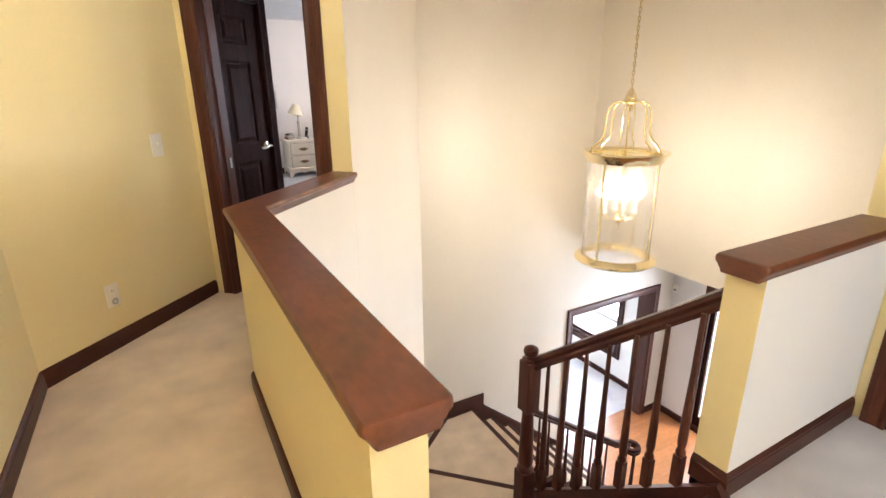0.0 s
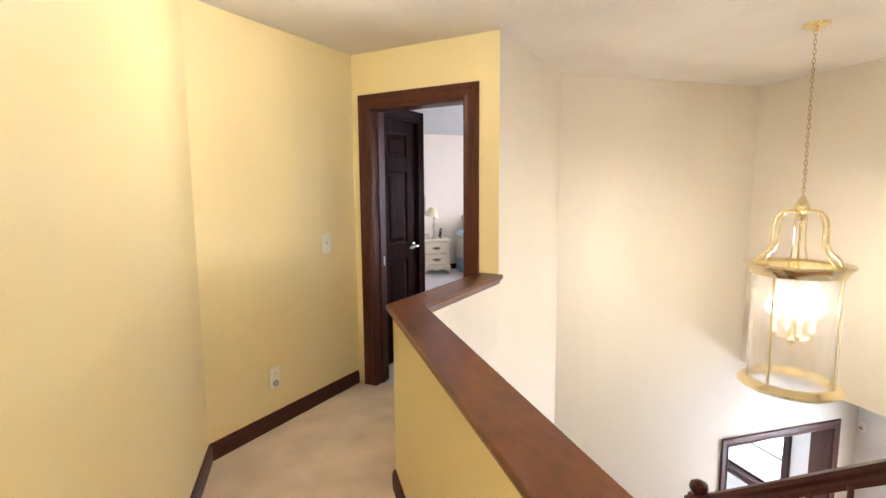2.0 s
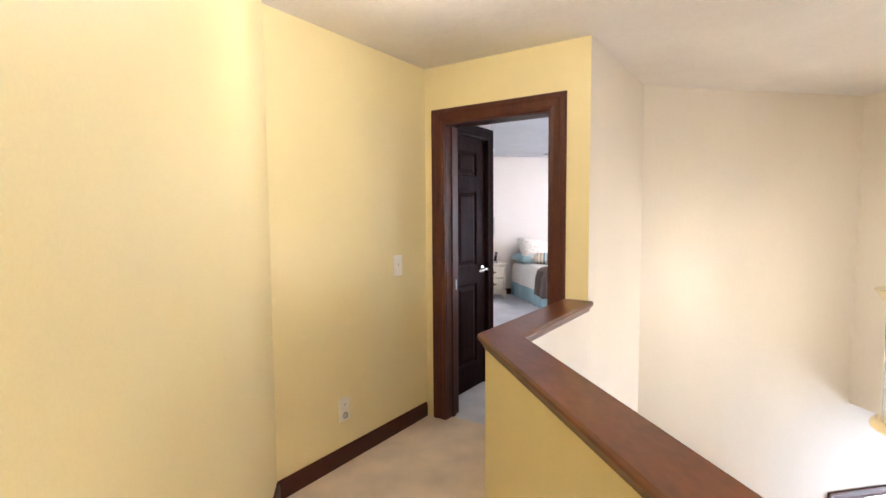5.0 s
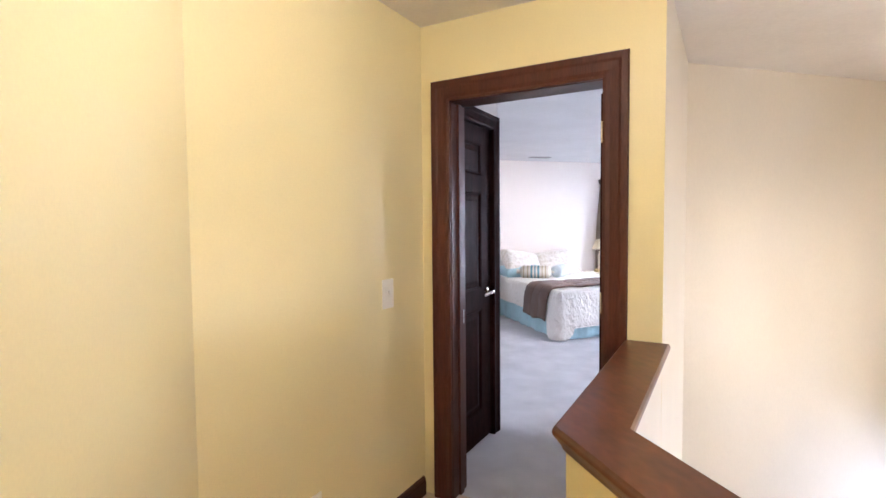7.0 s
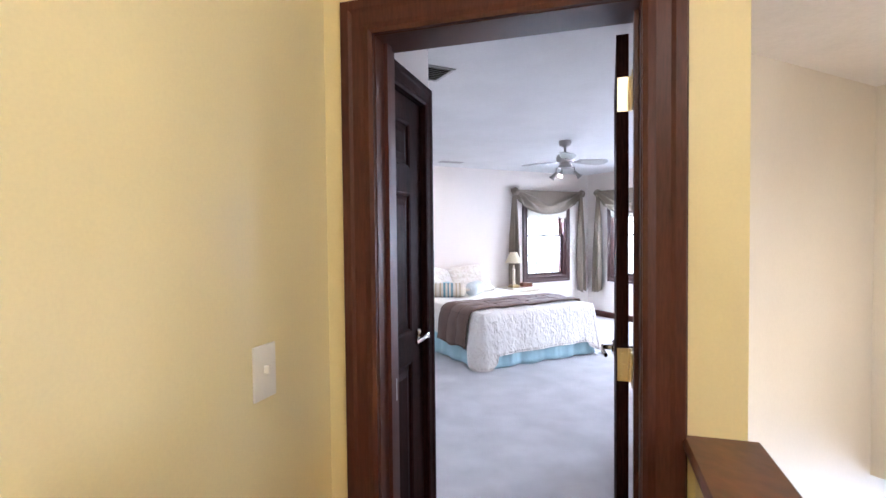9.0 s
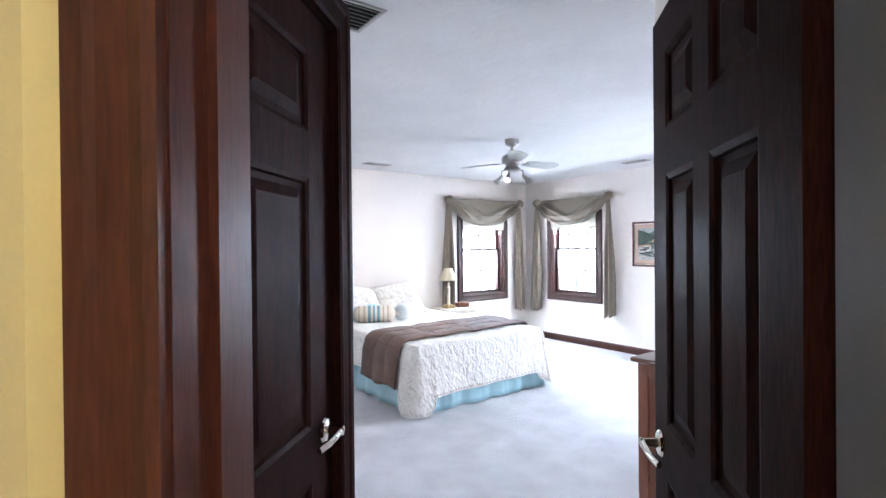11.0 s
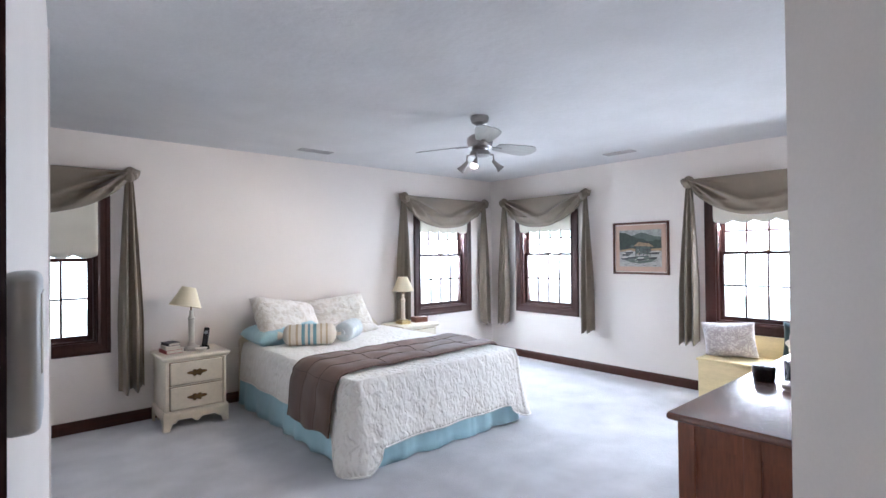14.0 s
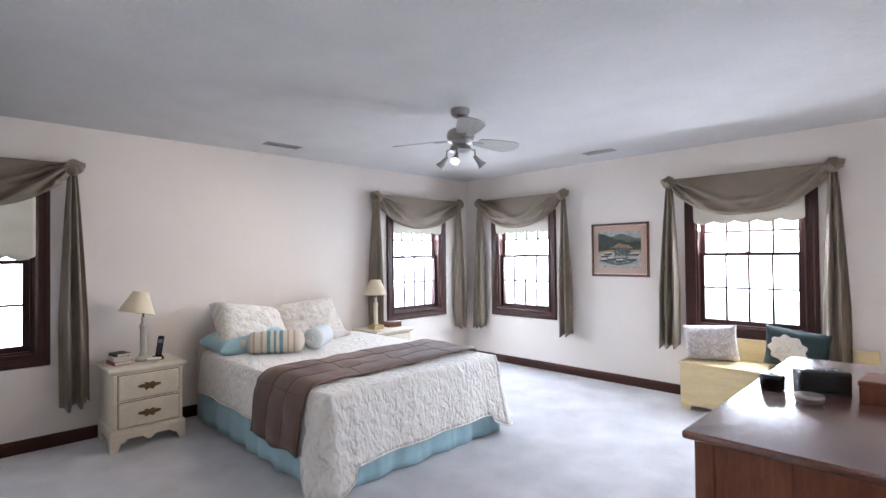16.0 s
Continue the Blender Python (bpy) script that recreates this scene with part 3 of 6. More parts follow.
def patterned(name, base, other, kind, scale, rough=0.85, bump=0.6, depth=0.01, stretch=(1, 1, 1), edge=(0.45, 0.55)):
    """Cloth with a printed or stitched pattern."""
    m = bpy.data.materials.new(name)
    m.use_nodes = True
    t = m.node_tree
    b = t.nodes["Principled BSDF"]
    b.inputs["Roughness"].default_value = rough
    b.inputs["Sheen Weight"].default_value = 0.25
    co, mp = t.nodes.new("ShaderNodeTexCoord"), t.nodes.new("ShaderNodeMapping")
    mp.inputs["Scale"].default_value = stretch
    t.links.new(co.outputs["Object"], mp.inputs["Vector"])
    warp = t.nodes.new("ShaderNodeTexNoise")
    warp.inputs["Scale"].default_value = scale * 0.6
    t.links.new(mp.outputs[0], warp.inputs["Vector"])
    mixv = t.nodes.new("ShaderNodeMix")
    mixv.data_type = "VECTOR"
    mixv.inputs[0].default_value = 0.12
    t.links.new(mp.outputs[0], mixv.inputs[4])
    t.links.new(warp.outputs["Color"], mixv.inputs[5])
    if kind == "cells":
        tex = t.nodes.new("ShaderNodeTexVoronoi")
        tex.feature = "SMOOTH_F1"
        out = tex.outputs["Distance"]
    else:
        tex = t.nodes.new("ShaderNodeTexNoise")
        tex.inputs["Detail"].default_value = 2.5
        out = tex.outputs["Fac"]
    tex.inputs["Scale"].default_value = scale
    t.links.new(mixv.outputs[1], tex.inputs["Vector"])
    ramp = t.nodes.new("ShaderNodeValToRGB")
    ramp.color_ramp.elements[0].position, ramp.color_ramp.elements[1].position = edge
    ramp.color_ramp.elements[0].color, ramp.color_ramp.elements[1].color = (*base, 1), (*other, 1)
    t.links.new(out, ramp.inputs[0])
    t.links.new(ramp.outputs[0], b.inputs["Base Color"])
    bn = t.nodes.new("ShaderNodeBump")
    bn.inputs["Strength"].default_value, bn.inputs["Distance"].default_value = bump, depth
    t.links.new(out, bn.inputs["Height"])
    t.links.new(bn.outputs[0], b.inputs["Normal"])
    return m


M_QUILT = patterned("white_matelasse_coverlet", (0.78, 0.74, 0.68), (0.85, 0.82, 0.77), "cells", 26, bump=0.85, depth=0.019, stretch=(1, 1, 0.7), edge=(0.1, 0.7))
M_SHAM = patterned("embroidered_ivory_sham", (0.82, 0.78, 0.72), (0.70, 0.64, 0.56), "noise", 24, bump=1.0, depth=0.016, edge=(0.44, 0.62))
M_GREYPIL = patterned("grey_white_printed_cushion", (0.66, 0.62, 0.60), (0.47, 0.42, 0.42), "cells", 42, bump=0.3, depth=0.004, stretch=(1, 1, 1.4), edge=(0.32, 0.42))
M_TEALPIL = material("dark_teal_cushion", (0.016, 0.034, 0.036), 0.85, vary=0.1, scale=6, fine=200)
M_FLOWER = patterned("white_flower_applique", (0.70, 0.64, 0.56), (0.46, 0.43, 0.38), "cells", 60, bump=0.6, depth=0.006, edge=(0.45, 0.7))


def cloth_from(rows, closed=False):
    """A sheet through rows of points."""
    bm = bmesh.new()
    g = [[bm.verts.new(p) for p in r] for r in rows]
    for a, b in zip(g, g[1:]):
        n = len(a)
        for i in range(n if closed else n - 1):
            bm.faces.new((a[i], a[(i + 1) % n], b[(i + 1) % n], b[i]))
    return bm


def thicken(bm, t):
    bmesh.ops.recalc_face_normals(bm, faces=bm.faces[:])
    bmesh.ops.solidify(bm, geom=bm.faces[:], thickness=t)
    bmesh.ops.recalc_face_normals(bm, faces=bm.faces[:])
    return bm


# ---- windows ----
def window(name, m, w, z0, z1, panes=4):
    """A double-hung window in a hole w wide; local x across, y out of the room, origin on the wall's face at floor height."""
    th = thing(name, "dark cherry double-hung window with muntin bars, bright daylight outside", "window", m, kind="structure")
    casing("window_frame", None, w - 0.004, z1 - 0.002, width=0.1, thick=0.024, sill=z0 + 0.002, mats=M_WOODW, label="dark cherry window casing").parent = th
    part("jamb", boxes((-w / 2, 0, z0, -w / 2 + 0.02, 0.15, z1), (w / 2 - 0.02, 0, z0, w / 2, 0.15, z1), (-w / 2 + 0.02, 0, z1 - 0.02, w / 2 - 0.02, 0.15, z1), (-w / 2 + 0.02, 0, z0, w / 2 - 0.02, 0.15, z0 + 0.015)), M_WOODW, th)
    mid = z0 + (z1 - z0) * 0.595
    iw = w / 2 - 0.02
    for k, (a, b, y) in enumerate(((z0 + 0.015, mid + 0.016, 0.045), (mid - 0.016, z1 - 0.02, 0.085))):
        f, e = 0.038, 0.030
        bm = boxes((-iw, y, a, -iw + f, y + e, b), (iw - f, y, a, iw, y + e, b), (-iw + f, y, a, iw - f, y + e, a + (0.040 if k == 0 else 0.032)), (-iw + f, y, b - 0.032, iw - f, y + e, b), bevel=0.003)
        sash = part("sash", bm, M_WOODW, th)
        g0, g1 = a + (0.040 if k == 0 else 0.032), b - 0.032
        for i in range(1, panes):
            x = -iw + f + (2 * iw - 2 * f) * i / panes
            part("muntin", boxes((x - 0.0085, y + 0.006, g0, x + 0.0085, y + 0.024, g1)), M_WOODW, sash)
        part("muntin", boxes((-iw + f, y + 0.005, (g0 + g1) / 2 - 0.0085, iw - f, y + 0.023, (g0 + g1) / 2 + 0.0085)), M_WOODW, sash)
        p = part("pane", boxes((-iw + f - 0.004, y + 0.013, g0 - 0.004, iw - f + 0.004, y + 0.016, g1 + 0.004)), M_GLASS, sash)
        p.visible_shadow = False
    bm = boxes((-0.03, 0.03, mid + 0.016, 0.03, 0.05, mid + 0.024), bevel=0.003)
    lathe(bm, [(0.012, 0), (0.012, 0.008), (0.006, 0.012)], 10, pose(0, 0.04, mid + 0.022))
    part("latch", bm, M_ABRASS, th, "brass sash latch")
    return th


def roman_shade(m, w, ztop, zbot, folds):
    """A cloth shade with a scalloped hem, drawn up in folds."""
    rows = []
    n = 40
    zs = np.linspace(ztop, zbot, 14)
    for k, z in enumerate(zs):
        r = []
        for i in range(n + 1):
            s = i / n
            x = -w / 2 + w * s
            hem = -0.028 * abs(math.sin(math.pi * s * 5)) if k == len(zs) - 1 else 0
            y = -0.02 - 0.012 * abs(math.sin(math.pi * folds * (ztop - z) / (ztop - zbot))) - 0.003 * math.sin(9 * s)
            r.append((x, y, z + hem))
        rows.append(r)
    bm = thicken(cloth_from(rows), 0.003)
    sh = thing("roman_shade", "cream cloth roman shade with scalloped hem, drawn up", "shade", m, "window shades")
    part("cloth", bm, M_SHADE, sh, smooth="all")
    part("headrail", boxes((-w / 2, -0.022, ztop - 0.01, w / 2, -0.002, ztop + 0.02), bevel=0.003), M_SHADE, sh)
    return sh


def swag_curtain(m, x0, x1, z, tail0, tail1, low, seed):
    """A scarf of cloth knotted at both ends of a rod, hanging in a swag between and in tails beside."""
    rnd = random.Random(seed)
    th = thing("curtain", "sage grey scarf curtain knotted at both ends of its rod", "curtain", m, "scarf curtains")
    bm = bmesh.new()
    sweep(bm, [(x0 - 0.03, -0.07, z), (x1 + 0.03, -0.07, z)], circle(0.011, 10))
    for x in (x0, x1):
        box(bm, x - 0.008, -0.07, z - 0.012, x + 0.008, -0.001, z + 0.012)
    part("rod", bm, M_ABRASS, th, "thin dark curtain rod", smooth=True)
    # swag: taut across the top, gathered folds fanning out of both knots, a rolled hem
    rows = []
    n, k = 96, 40
    ph = rnd.uniform(0, 6)
    folds = [[(radians(d + rnd.uniform(-4, 4)), a * rnd.uniform(0.8, 1.25), 0.012, ln * rnd.uniform(0.8, 1.2)) for d, a, ln in ((5, 0.045, 0.20), (15, -0.035, 0.28), (24, 0.085, 0.52), (32, -0.055, 0.40), (41, 0.085, 0.36), (50, -0.040, 0.26), (58, 0.060, 0.22))] for side in (0, 1)]
    lean = rnd.uniform(-0.10, 0.10)
    for j in range(k + 1):
        q = j / k
        r = []
        for i in range(n + 1):
            s = i / n
            w = s ** (1 + lean)
            arch = (1 - abs(2 * w - 1) ** 2.2) ** 0.85
            drop = q * (0.075 + (low - 0.075) * arch)
            y = -0.080 - 0.035 * math.sin(q * math.pi * 0.85) * arch
            for side, kx in ((0, s), (1, 1 - s)):
                dx = kx * (x1 - x0)
                for ang, amp, wid, reach in folds[side]:
                    along = dx * math.cos(ang) + drop * math.sin(ang)
                    off = drop * math.cos(ang) - dx * math.sin(ang)
                    wid += 0.035 * along
                    y -= amp * math.exp(-(off / wid) ** 2) * math.exp(-(along / reach) ** 2) * min(1, along / 0.05)
                bunch = math.exp(-(dx / 0.16) ** 2) * min(1, dx / 0.04) * q
                y -= 0.050 * bunch * noise.noise((dx * 22 + seed, drop * 26, 3.0 + side))
            y -= 0.018 * math.exp(-((q - 0.93) / 0.06) ** 2) * arch + 0.016 * math.exp(-((q - 0.74 - 0.10 * math.sin(3 * s + ph)) / 0.05) ** 2) * arch
            y += 0.014 * noise.noise((s * 3.2 + seed, q * 2.0, 0.3)) * q
            r.append((x0 + (x1 - x0) * s, y, z + 0.018 - drop + 0.008 * noise.noise((s * 4, seed, 0)) * q))
        rows.append(r)
    part("swag", thicken(cloth_from(rows), 0.004), M_CURTAIN, th, smooth="all")
    for x, tl, sg in ((x0, tail0, -1), (x1, tail1, 1)):
        bm = bmesh.new()
        for a in range(4):
            turn = rnd.uniform(-18, 18) + (35, -35, 80, 5)[a]
            R, wd = 0.042 - 0.004 * a, 0.020 + 0.006 * (a % 2)
            mm = Matrix.Translation((x + rnd.uniform(-0.010, 0.010), -0.080 - 0.010 * a, z - 0.004 - 0.006 * a)) @ Euler((radians(rnd.uniform(-20, 20)), radians(turn), radians(rnd.uniform(-15, 15)))).to_matrix().to_4x4()
            ring = []
            for u in np.linspace(0, 2 * math.pi, 25)[:-1]:
                ring.append((0.012 * math.sin(2 * u), R * 0.8 * math.sin(u), R * 1.15 * math.cos(u)))
            shape = [(wd * (1 + 0.18 * math.cos(5 * v)) * math.cos(v) * 0.6, wd * (1 + 0.18 * math.cos(5 * v)) * math.sin(v) * 1.25) for v in np.linspace(0, 2 * math.pi, 21)[:-1]]
            vs = sweep(bm, ring, shape, closed=True, up=(1, 0, 0))
            bmesh.ops.transform(bm, matrix=mm, verts=vs)
        for a, (dx, dz) in enumerate(((0.075, 0.012), (0.06, -0.018))):
            shape = [((0.012 + 0.003 * math.cos(4 * v)) * math.cos(v), (0.024 + 0.006 * math.cos(5 * v)) * math.sin(v)) for v in np.linspace(0, 2 * math.pi, 17)[:-1]]
            sweep(bm, [(x + sg * 0.01, -0.088, z), (x + sg * dx * 0.6, -0.088 - 0.006 * a, z + dz), (x + sg * dx, -0.078, z + dz * 0.4)], shape)
        part("knot", bm, M_CURTAIN, th, smooth="all")
        rows = []
        n, k = 40, 26
        ph = rnd.uniform(0, 6)
        for j in range(k + 1):
            q = j / k
            half = 0.026 + 0.068 * min(1, q * 1.5) ** 0.8
            r = []
            for i in range(n + 1):
                s = 2 * i / n - 1
                zig = math.sin(s * 7.5 + ph + 0.5 * math.sin(2.2 * q + ph)) + 0.35 * math.sin(s * 16 + 2 * ph + q)
                r.append((x + s * half + 0.012 * sg * q, -0.075 - 0.012 * q + (0.012 + 0.026 * min(1, q * 2)) * zig, z - 0.03 - (z - 0.03 - tl) * q + (0.018 * zig + 0.012 * s if j == k else 0)))
            rows.append(r)
        part("tail", thicken(cloth_from(rows), 0.004), M_CURTAIN, th, smooth="all")
    return th


WINS = [("window_1", pose(1.90, Y_BED, 0), 0.80), ("window_2", pose(6.10, Y_BED, 0), 0.80), ("window_3", pose(X_BED, 6.96, 0, 0, 0, -90), 0.80), ("window_4", pose(X_BED, 4.455, 0, 0, 0, -90), 0.87)]
for (nm, m, w), (zb, fo), (a, b, ta, tb) in zip(WINS, ((1.43, 3), (1.70, 1), (1.70, 1), (1.70, 1)), ((-0.71, 0.625, 0.29, 0.29), (-0.70, 0.70, 0.56, 0.44), (-0.645, 0.65, 0.44, 0.47), (-0.65, 0.645, 0.48, 0.40))):
    window(nm, m, w, WZ0, WZ1)
    roman_shade(m, w + 0.02, 1.93, zb, fo)
    swag_curtain(m, a, b, 2.115, ta, tb, 0.39, len(nm) + int(nm[-1]))


# ---- bed ----
BX0, BX1, BY0, BY1, BZ = 3.46, 4.98, 5.76, 7.84, 0.585
bed = thing("bed", "queen bed made up with white coverlet and aqua bed skirt", "bed", pose(0, 0, 0))
part("box_spring", boxes((BX0 + 0.02, BY0 + 0.02, 0.14, BX1 - 0.02, BY1, 0.34), bevel=0.03, segs=2), M_SHAM, bed)
part("mattress", boxes((BX0, BY0, 0.345, BX1, BY1, BZ - 0.006), bevel=0.05, segs=3), M_SHAM, bed)
for x in (BX0 + 0.08, BX1 - 0.08):
    for y in (BY0 + 0.08, BY1 - 0.1):
        part("leg", boxes((x - 0.03, y - 0.03, 0, x + 0.03, y + 0.03, 0.14), bevel=0.005), M_DOOR, bed)
bm = bmesh.new()
pts = [(BX0 - 0.03, 0.02), (BX0 - 0.03, 0.60)] + [(BX0 - 0.03 + (BX1 - BX0 + 0.06) * s, 0.60 + 0.26 * math.sin(math.pi * s) ** 0.7) for s in np.linspace(0.04, 0.96, 24)] + [(BX1 + 0.03, 0.60), (BX1 + 0.03, 0.02)]
a = [bm.verts.new((x, BY1 + 0.012, z)) for x, z in pts]
b = [bm.verts.new((x, BY1 + 0.055, z)) for x, z in pts]
bm.faces.new(a), bm.faces.new(list(reversed(b)))
for i in range(len(pts)):
    j = (i + 1) % len(pts)
    bm.faces.new((a[i], b[i], b[j], a[j]))
bmesh.ops.recalc_face_normals(bm, faces=bm.faces[:])
part("headboard", bm, M_PAINTC, bed, "cream arched wooden headboard")


def rounded_path(x0, y0, x1, y1, r, step=0.03):
    """From the head down the near side, along the foot and up the far side."""
    p = []
    for y in np.arange(y1, y0 + r, -step):
        p.append((x0, y, -1, 0))
    for a in np.linspace(180, 270, 9):
        p.append((x0 + r + r * math.cos(radians(a)), y0 + r + r * math.sin(radians(a)), math.cos(radians(a)), math.sin(radians(a))))
    for x in np.arange(x0 + r + step, x1 - r, step):
        p.append((x, y0, 0, -1))
    for a in np.linspace(270, 360, 9):
        p.append((x1 - r + r * math.cos(radians(a)), y0 + r + r * math.sin(radians(a)), math.cos(radians(a)), math.sin(radians(a))))
    for y in np.arange(y0 + r + step, y1, step):
        p.append((x1, y, 1, 0))
    return p


# bed skirt, gathered
P = rounded_path(BX0 - 0.02, BY0 - 0.01, BX1 + 0.02, BY1, 0.04, 0.02)
rows = []
for q in np.linspace(0, 1, 8):
    row = []
    for i, (x, y, nx, ny) in enumerate(P):
        o = 0.012 + 0.022 * q + (0.3 + 0.7 * q) * (0.010 * math.sin(i * 0.50 + 1.6 * math.sin(i * 0.11)) + 0.016 * noise.noise((i * 0.16, q * 0.8, 2.0)) + 0.008 * noise.noise((i * 0.5, q * 1.5, 5.0)))
        row.append((x + nx * o, y + ny * o, 0.36 - (0.352 - 0.006 * math.sin(i * 0.3)) * q))
    rows.append(row)
part("bed_skirt", thicken(cloth_from(rows), 0.003), M_AQUA, bed, "gathered aqua cotton bed skirt", smooth="all")


# coverlet: top and hanging sides in one sheet
P = rounded_path(BX0 - 0.035, BY0 - 0.03, BX1 + 0.035, BY1 - 0.10, 0.045, 0.02)


def hem(x, y):
    """Height of the coverlet's hem round the bed."""
    d0, d1 = math.hypot(x - BX0 + 0.03, y - BY0 + 0.03), math.hypot(x - BX1 - 0.03, y - BY0 + 0.03)
    k = min(1, max(0, (y - BY0) / 0.45))
    level = (0.150 + 0.012 * (x - BX0)) * (1 - k) + 0.265 * k
    return max(0.020, level - 0.150 * max(0, 1 - d0 / 0.16) ** 0.4 - 0.110 * max(0, 1 - d1 / 0.16) ** 0.4)


rows = []
TOPN = 10
for t in np.linspace(0.0, 0.94, TOPN):
    rows.append([((BX0 + BX1) / 2 + (x - (BX0 + BX1) / 2) * t, BY1 - 0.10 - (BY1 - 0.10 - y) * t, BZ + 0.012 + 0.006 * noise.noise((x * 3 * t, y * 3 * t, 1))) for x, y, nx, ny in P])
for q in np.linspace(0, 1, 16):
    r = []
    for i, (x, y, nx, ny) in enumerate(P):
        h = hem(x, y)
        corner = math.exp(-(((x - BX0) ** 2 + (y - BY0) ** 2) / 0.02)) + math.exp(-(((x - BX1) ** 2 + (y - BY0) ** 2) / 0.02))
        wave = 0.011 * math.sin(i * 0.28) + 0.012 * noise.noise((x * 4, y * 4, q * 2))
        o = 0.030 * min(1, q * 5) + (0.030 + 0.070 * corner * q) * q + wave * q
        top = BZ + 0.012 - 0.02 * min(1, q * 5) ** 2
        r.append((x + nx * (o - 0.02), y + ny * (o - 0.02), top + (h - top) * max(0, q - 0.08) / 0.92))
    rows.append(r)
coverlet = thing("coverlet", "white matelasse coverlet draped over the bed", "bedspread", pose(0, 0, 0))
hemline = rows[-1]
part("cloth", thicken(cloth_from(rows), 0.006), M_QUILT, coverlet, smooth="all")
bm = bmesh.new()
sweep(bm, hemline, circle(0.006, 6))
part("hem_binding", bm, M_QUILT, coverlet, "corded hem", smooth="all")

# folded throw across the foot of the bed
TY0, TY1 = 5.93, 6.56
rows = []
prof = []
for z in np.linspace(0.20, 0.56, 12):
    prof.append((BX0 - 0.085 + 0.01 * (z > 0.5), z))
for x in np.linspace(BX0 - 0.04, BX1 + 0.03, 44):
    prof.append((x, BZ + 0.035 - 0.03 * max(0, (BX0 + 0.03 - x) / 0.07) ** 2))
for z in np.linspace(0.58, 0.36, 8):
    prof.append((BX1 + 0.075, z))
for k, (x, z) in enumerate(prof):
    r = []
    for i in range(29):
        s = i / 28
        y = TY0 + (TY1 - TY0) * s + 0.10 * (x - BX0) / 1.5 * 0.6 + (0.02 * math.sin(7 * z) if k < 12 else 0)
        puff = 0.020 * abs(math.sin(s * math.pi * 3)) ** 0.5 * (0.45 + 0.55 * abs(math.sin(k * math.pi / 6.0 + 0.3)) ** 0.5) + 0.018 * noise.noise((x * 5, s * 4, z * 5))
        flat = 12 <= k < 56
        r.append((x - (0 if flat else puff * (1 if k < 12 else -1)) - (0.03 * (1 - k / 12) if k < 12 else 0), y, z + (puff if flat else 0) + (0.015 * math.sin(s * 9) if k == 0 else 0)))
    rows.append(r)
throw = thing("throw", "taupe quilted throw laid across the foot of the bed", "throw blanket", pose(0, 0, 0))
edges = [[r[0] for r in rows], [r[-1] for r in rows]]
part("cloth", thicken(cloth_from(rows), 0.012), M_THROW, throw, smooth="all")
M_SEAM = material("dark_taupe_stitching", (0.085, 0.054, 0.043), 0.9, vary=0.05, bump=0)
seams = [[r[i] for r in rows] for i in (9, 19)] + [rows[k] for k in (11, 23, 35, 47, 59)]
for e_ in seams:
    bm = bmesh.new()
    sweep(bm, [(x, y, z + 0.003) for x, y, z in e_], circle(0.0022, 5))
    part("seam", bm, M_SEAM, throw, smooth="all")
for e_ in edges:
    bm = bmesh.new()
    sweep(bm, e_, circle(0.009, 6))
    part("edge_binding", bm, M_THROW, throw, smooth="all")


def pillow_mesh(w, h, t, seed, pinch=0.06, n=26):
    """A stuffed cushion lying flat: pulled-in sides and pointed corners."""
    bm = bmesh.new()
    for s in (1, -1):
        g = []
        for i in range(n + 1):
            row = []
            for j in range(n + 1):
                a, b = 2 * i / n - 1, 2 * j / n - 1
                px = a * (1 - pinch * (1 - b * b))
                py = b * (1 - pinch * (1 - a * a))
                f = max(0, (1 - a ** 4) * (1 - b ** 4)) ** 0.42
                z = s * t / 2 * f + (0.018 * noise.noise((a * 2.0 + seed, b * 2.0, s)) + 0.012 * noise.noise((a * 5 + seed, b * 4, s + 3)) + 0.006 * noise.noise((a * 11 + seed, b * 9, s + 5))) * f
                row.append(bm.verts.new((px * w / 2, py * h / 2, z)))
            g.append(row)
        for i in range(n):
            for j in range(n):
                bm.faces.new((g[i][j], g[i + 1][j], g[i + 1][j + 1], g[i][j + 1]))
    bmesh.ops.remove_doubles(bm, verts=bm.verts[:], dist=0.0004)
    bmesh.ops.recalc_face_normals(bm, faces=bm.faces[:])
    return bm


def cushion(name, label, m, w, h, t, mat, seed):
    ob = tagged(part(name, pillow_mesh(w, h, t, seed), mat, smooth="all", m=m), label, "pillow")
    return ob


cushion("pillow", "aqua bed pillow lying under the sham", pose(3.74, 7.55, 0.68, 4, -3, 4), 0.68, 0.44, 0.17, M_AQUA, 3)
cushion("pillow", "ivory bed pillow lying under the sham", pose(4.46, 7.60, 0.655, 4, 2, -3), 0.56, 0.40, 0.12, M_SHAM, 4)
cushion("pillow_sham", "ivory embroidered pillow sham leaning on the headboard", pose(3.80, 7.60, 0.775, 44, 10, 6), 0.68, 0.50, 0.22, M_SHAM, 5)
cushion("pillow_sham", "ivory embroidered pillow sham leaning on the headboard", pose(4.40, 7.64, 0.765, 50, -5, -6), 0.66, 0.48, 0.20, M_SHAM, 6)


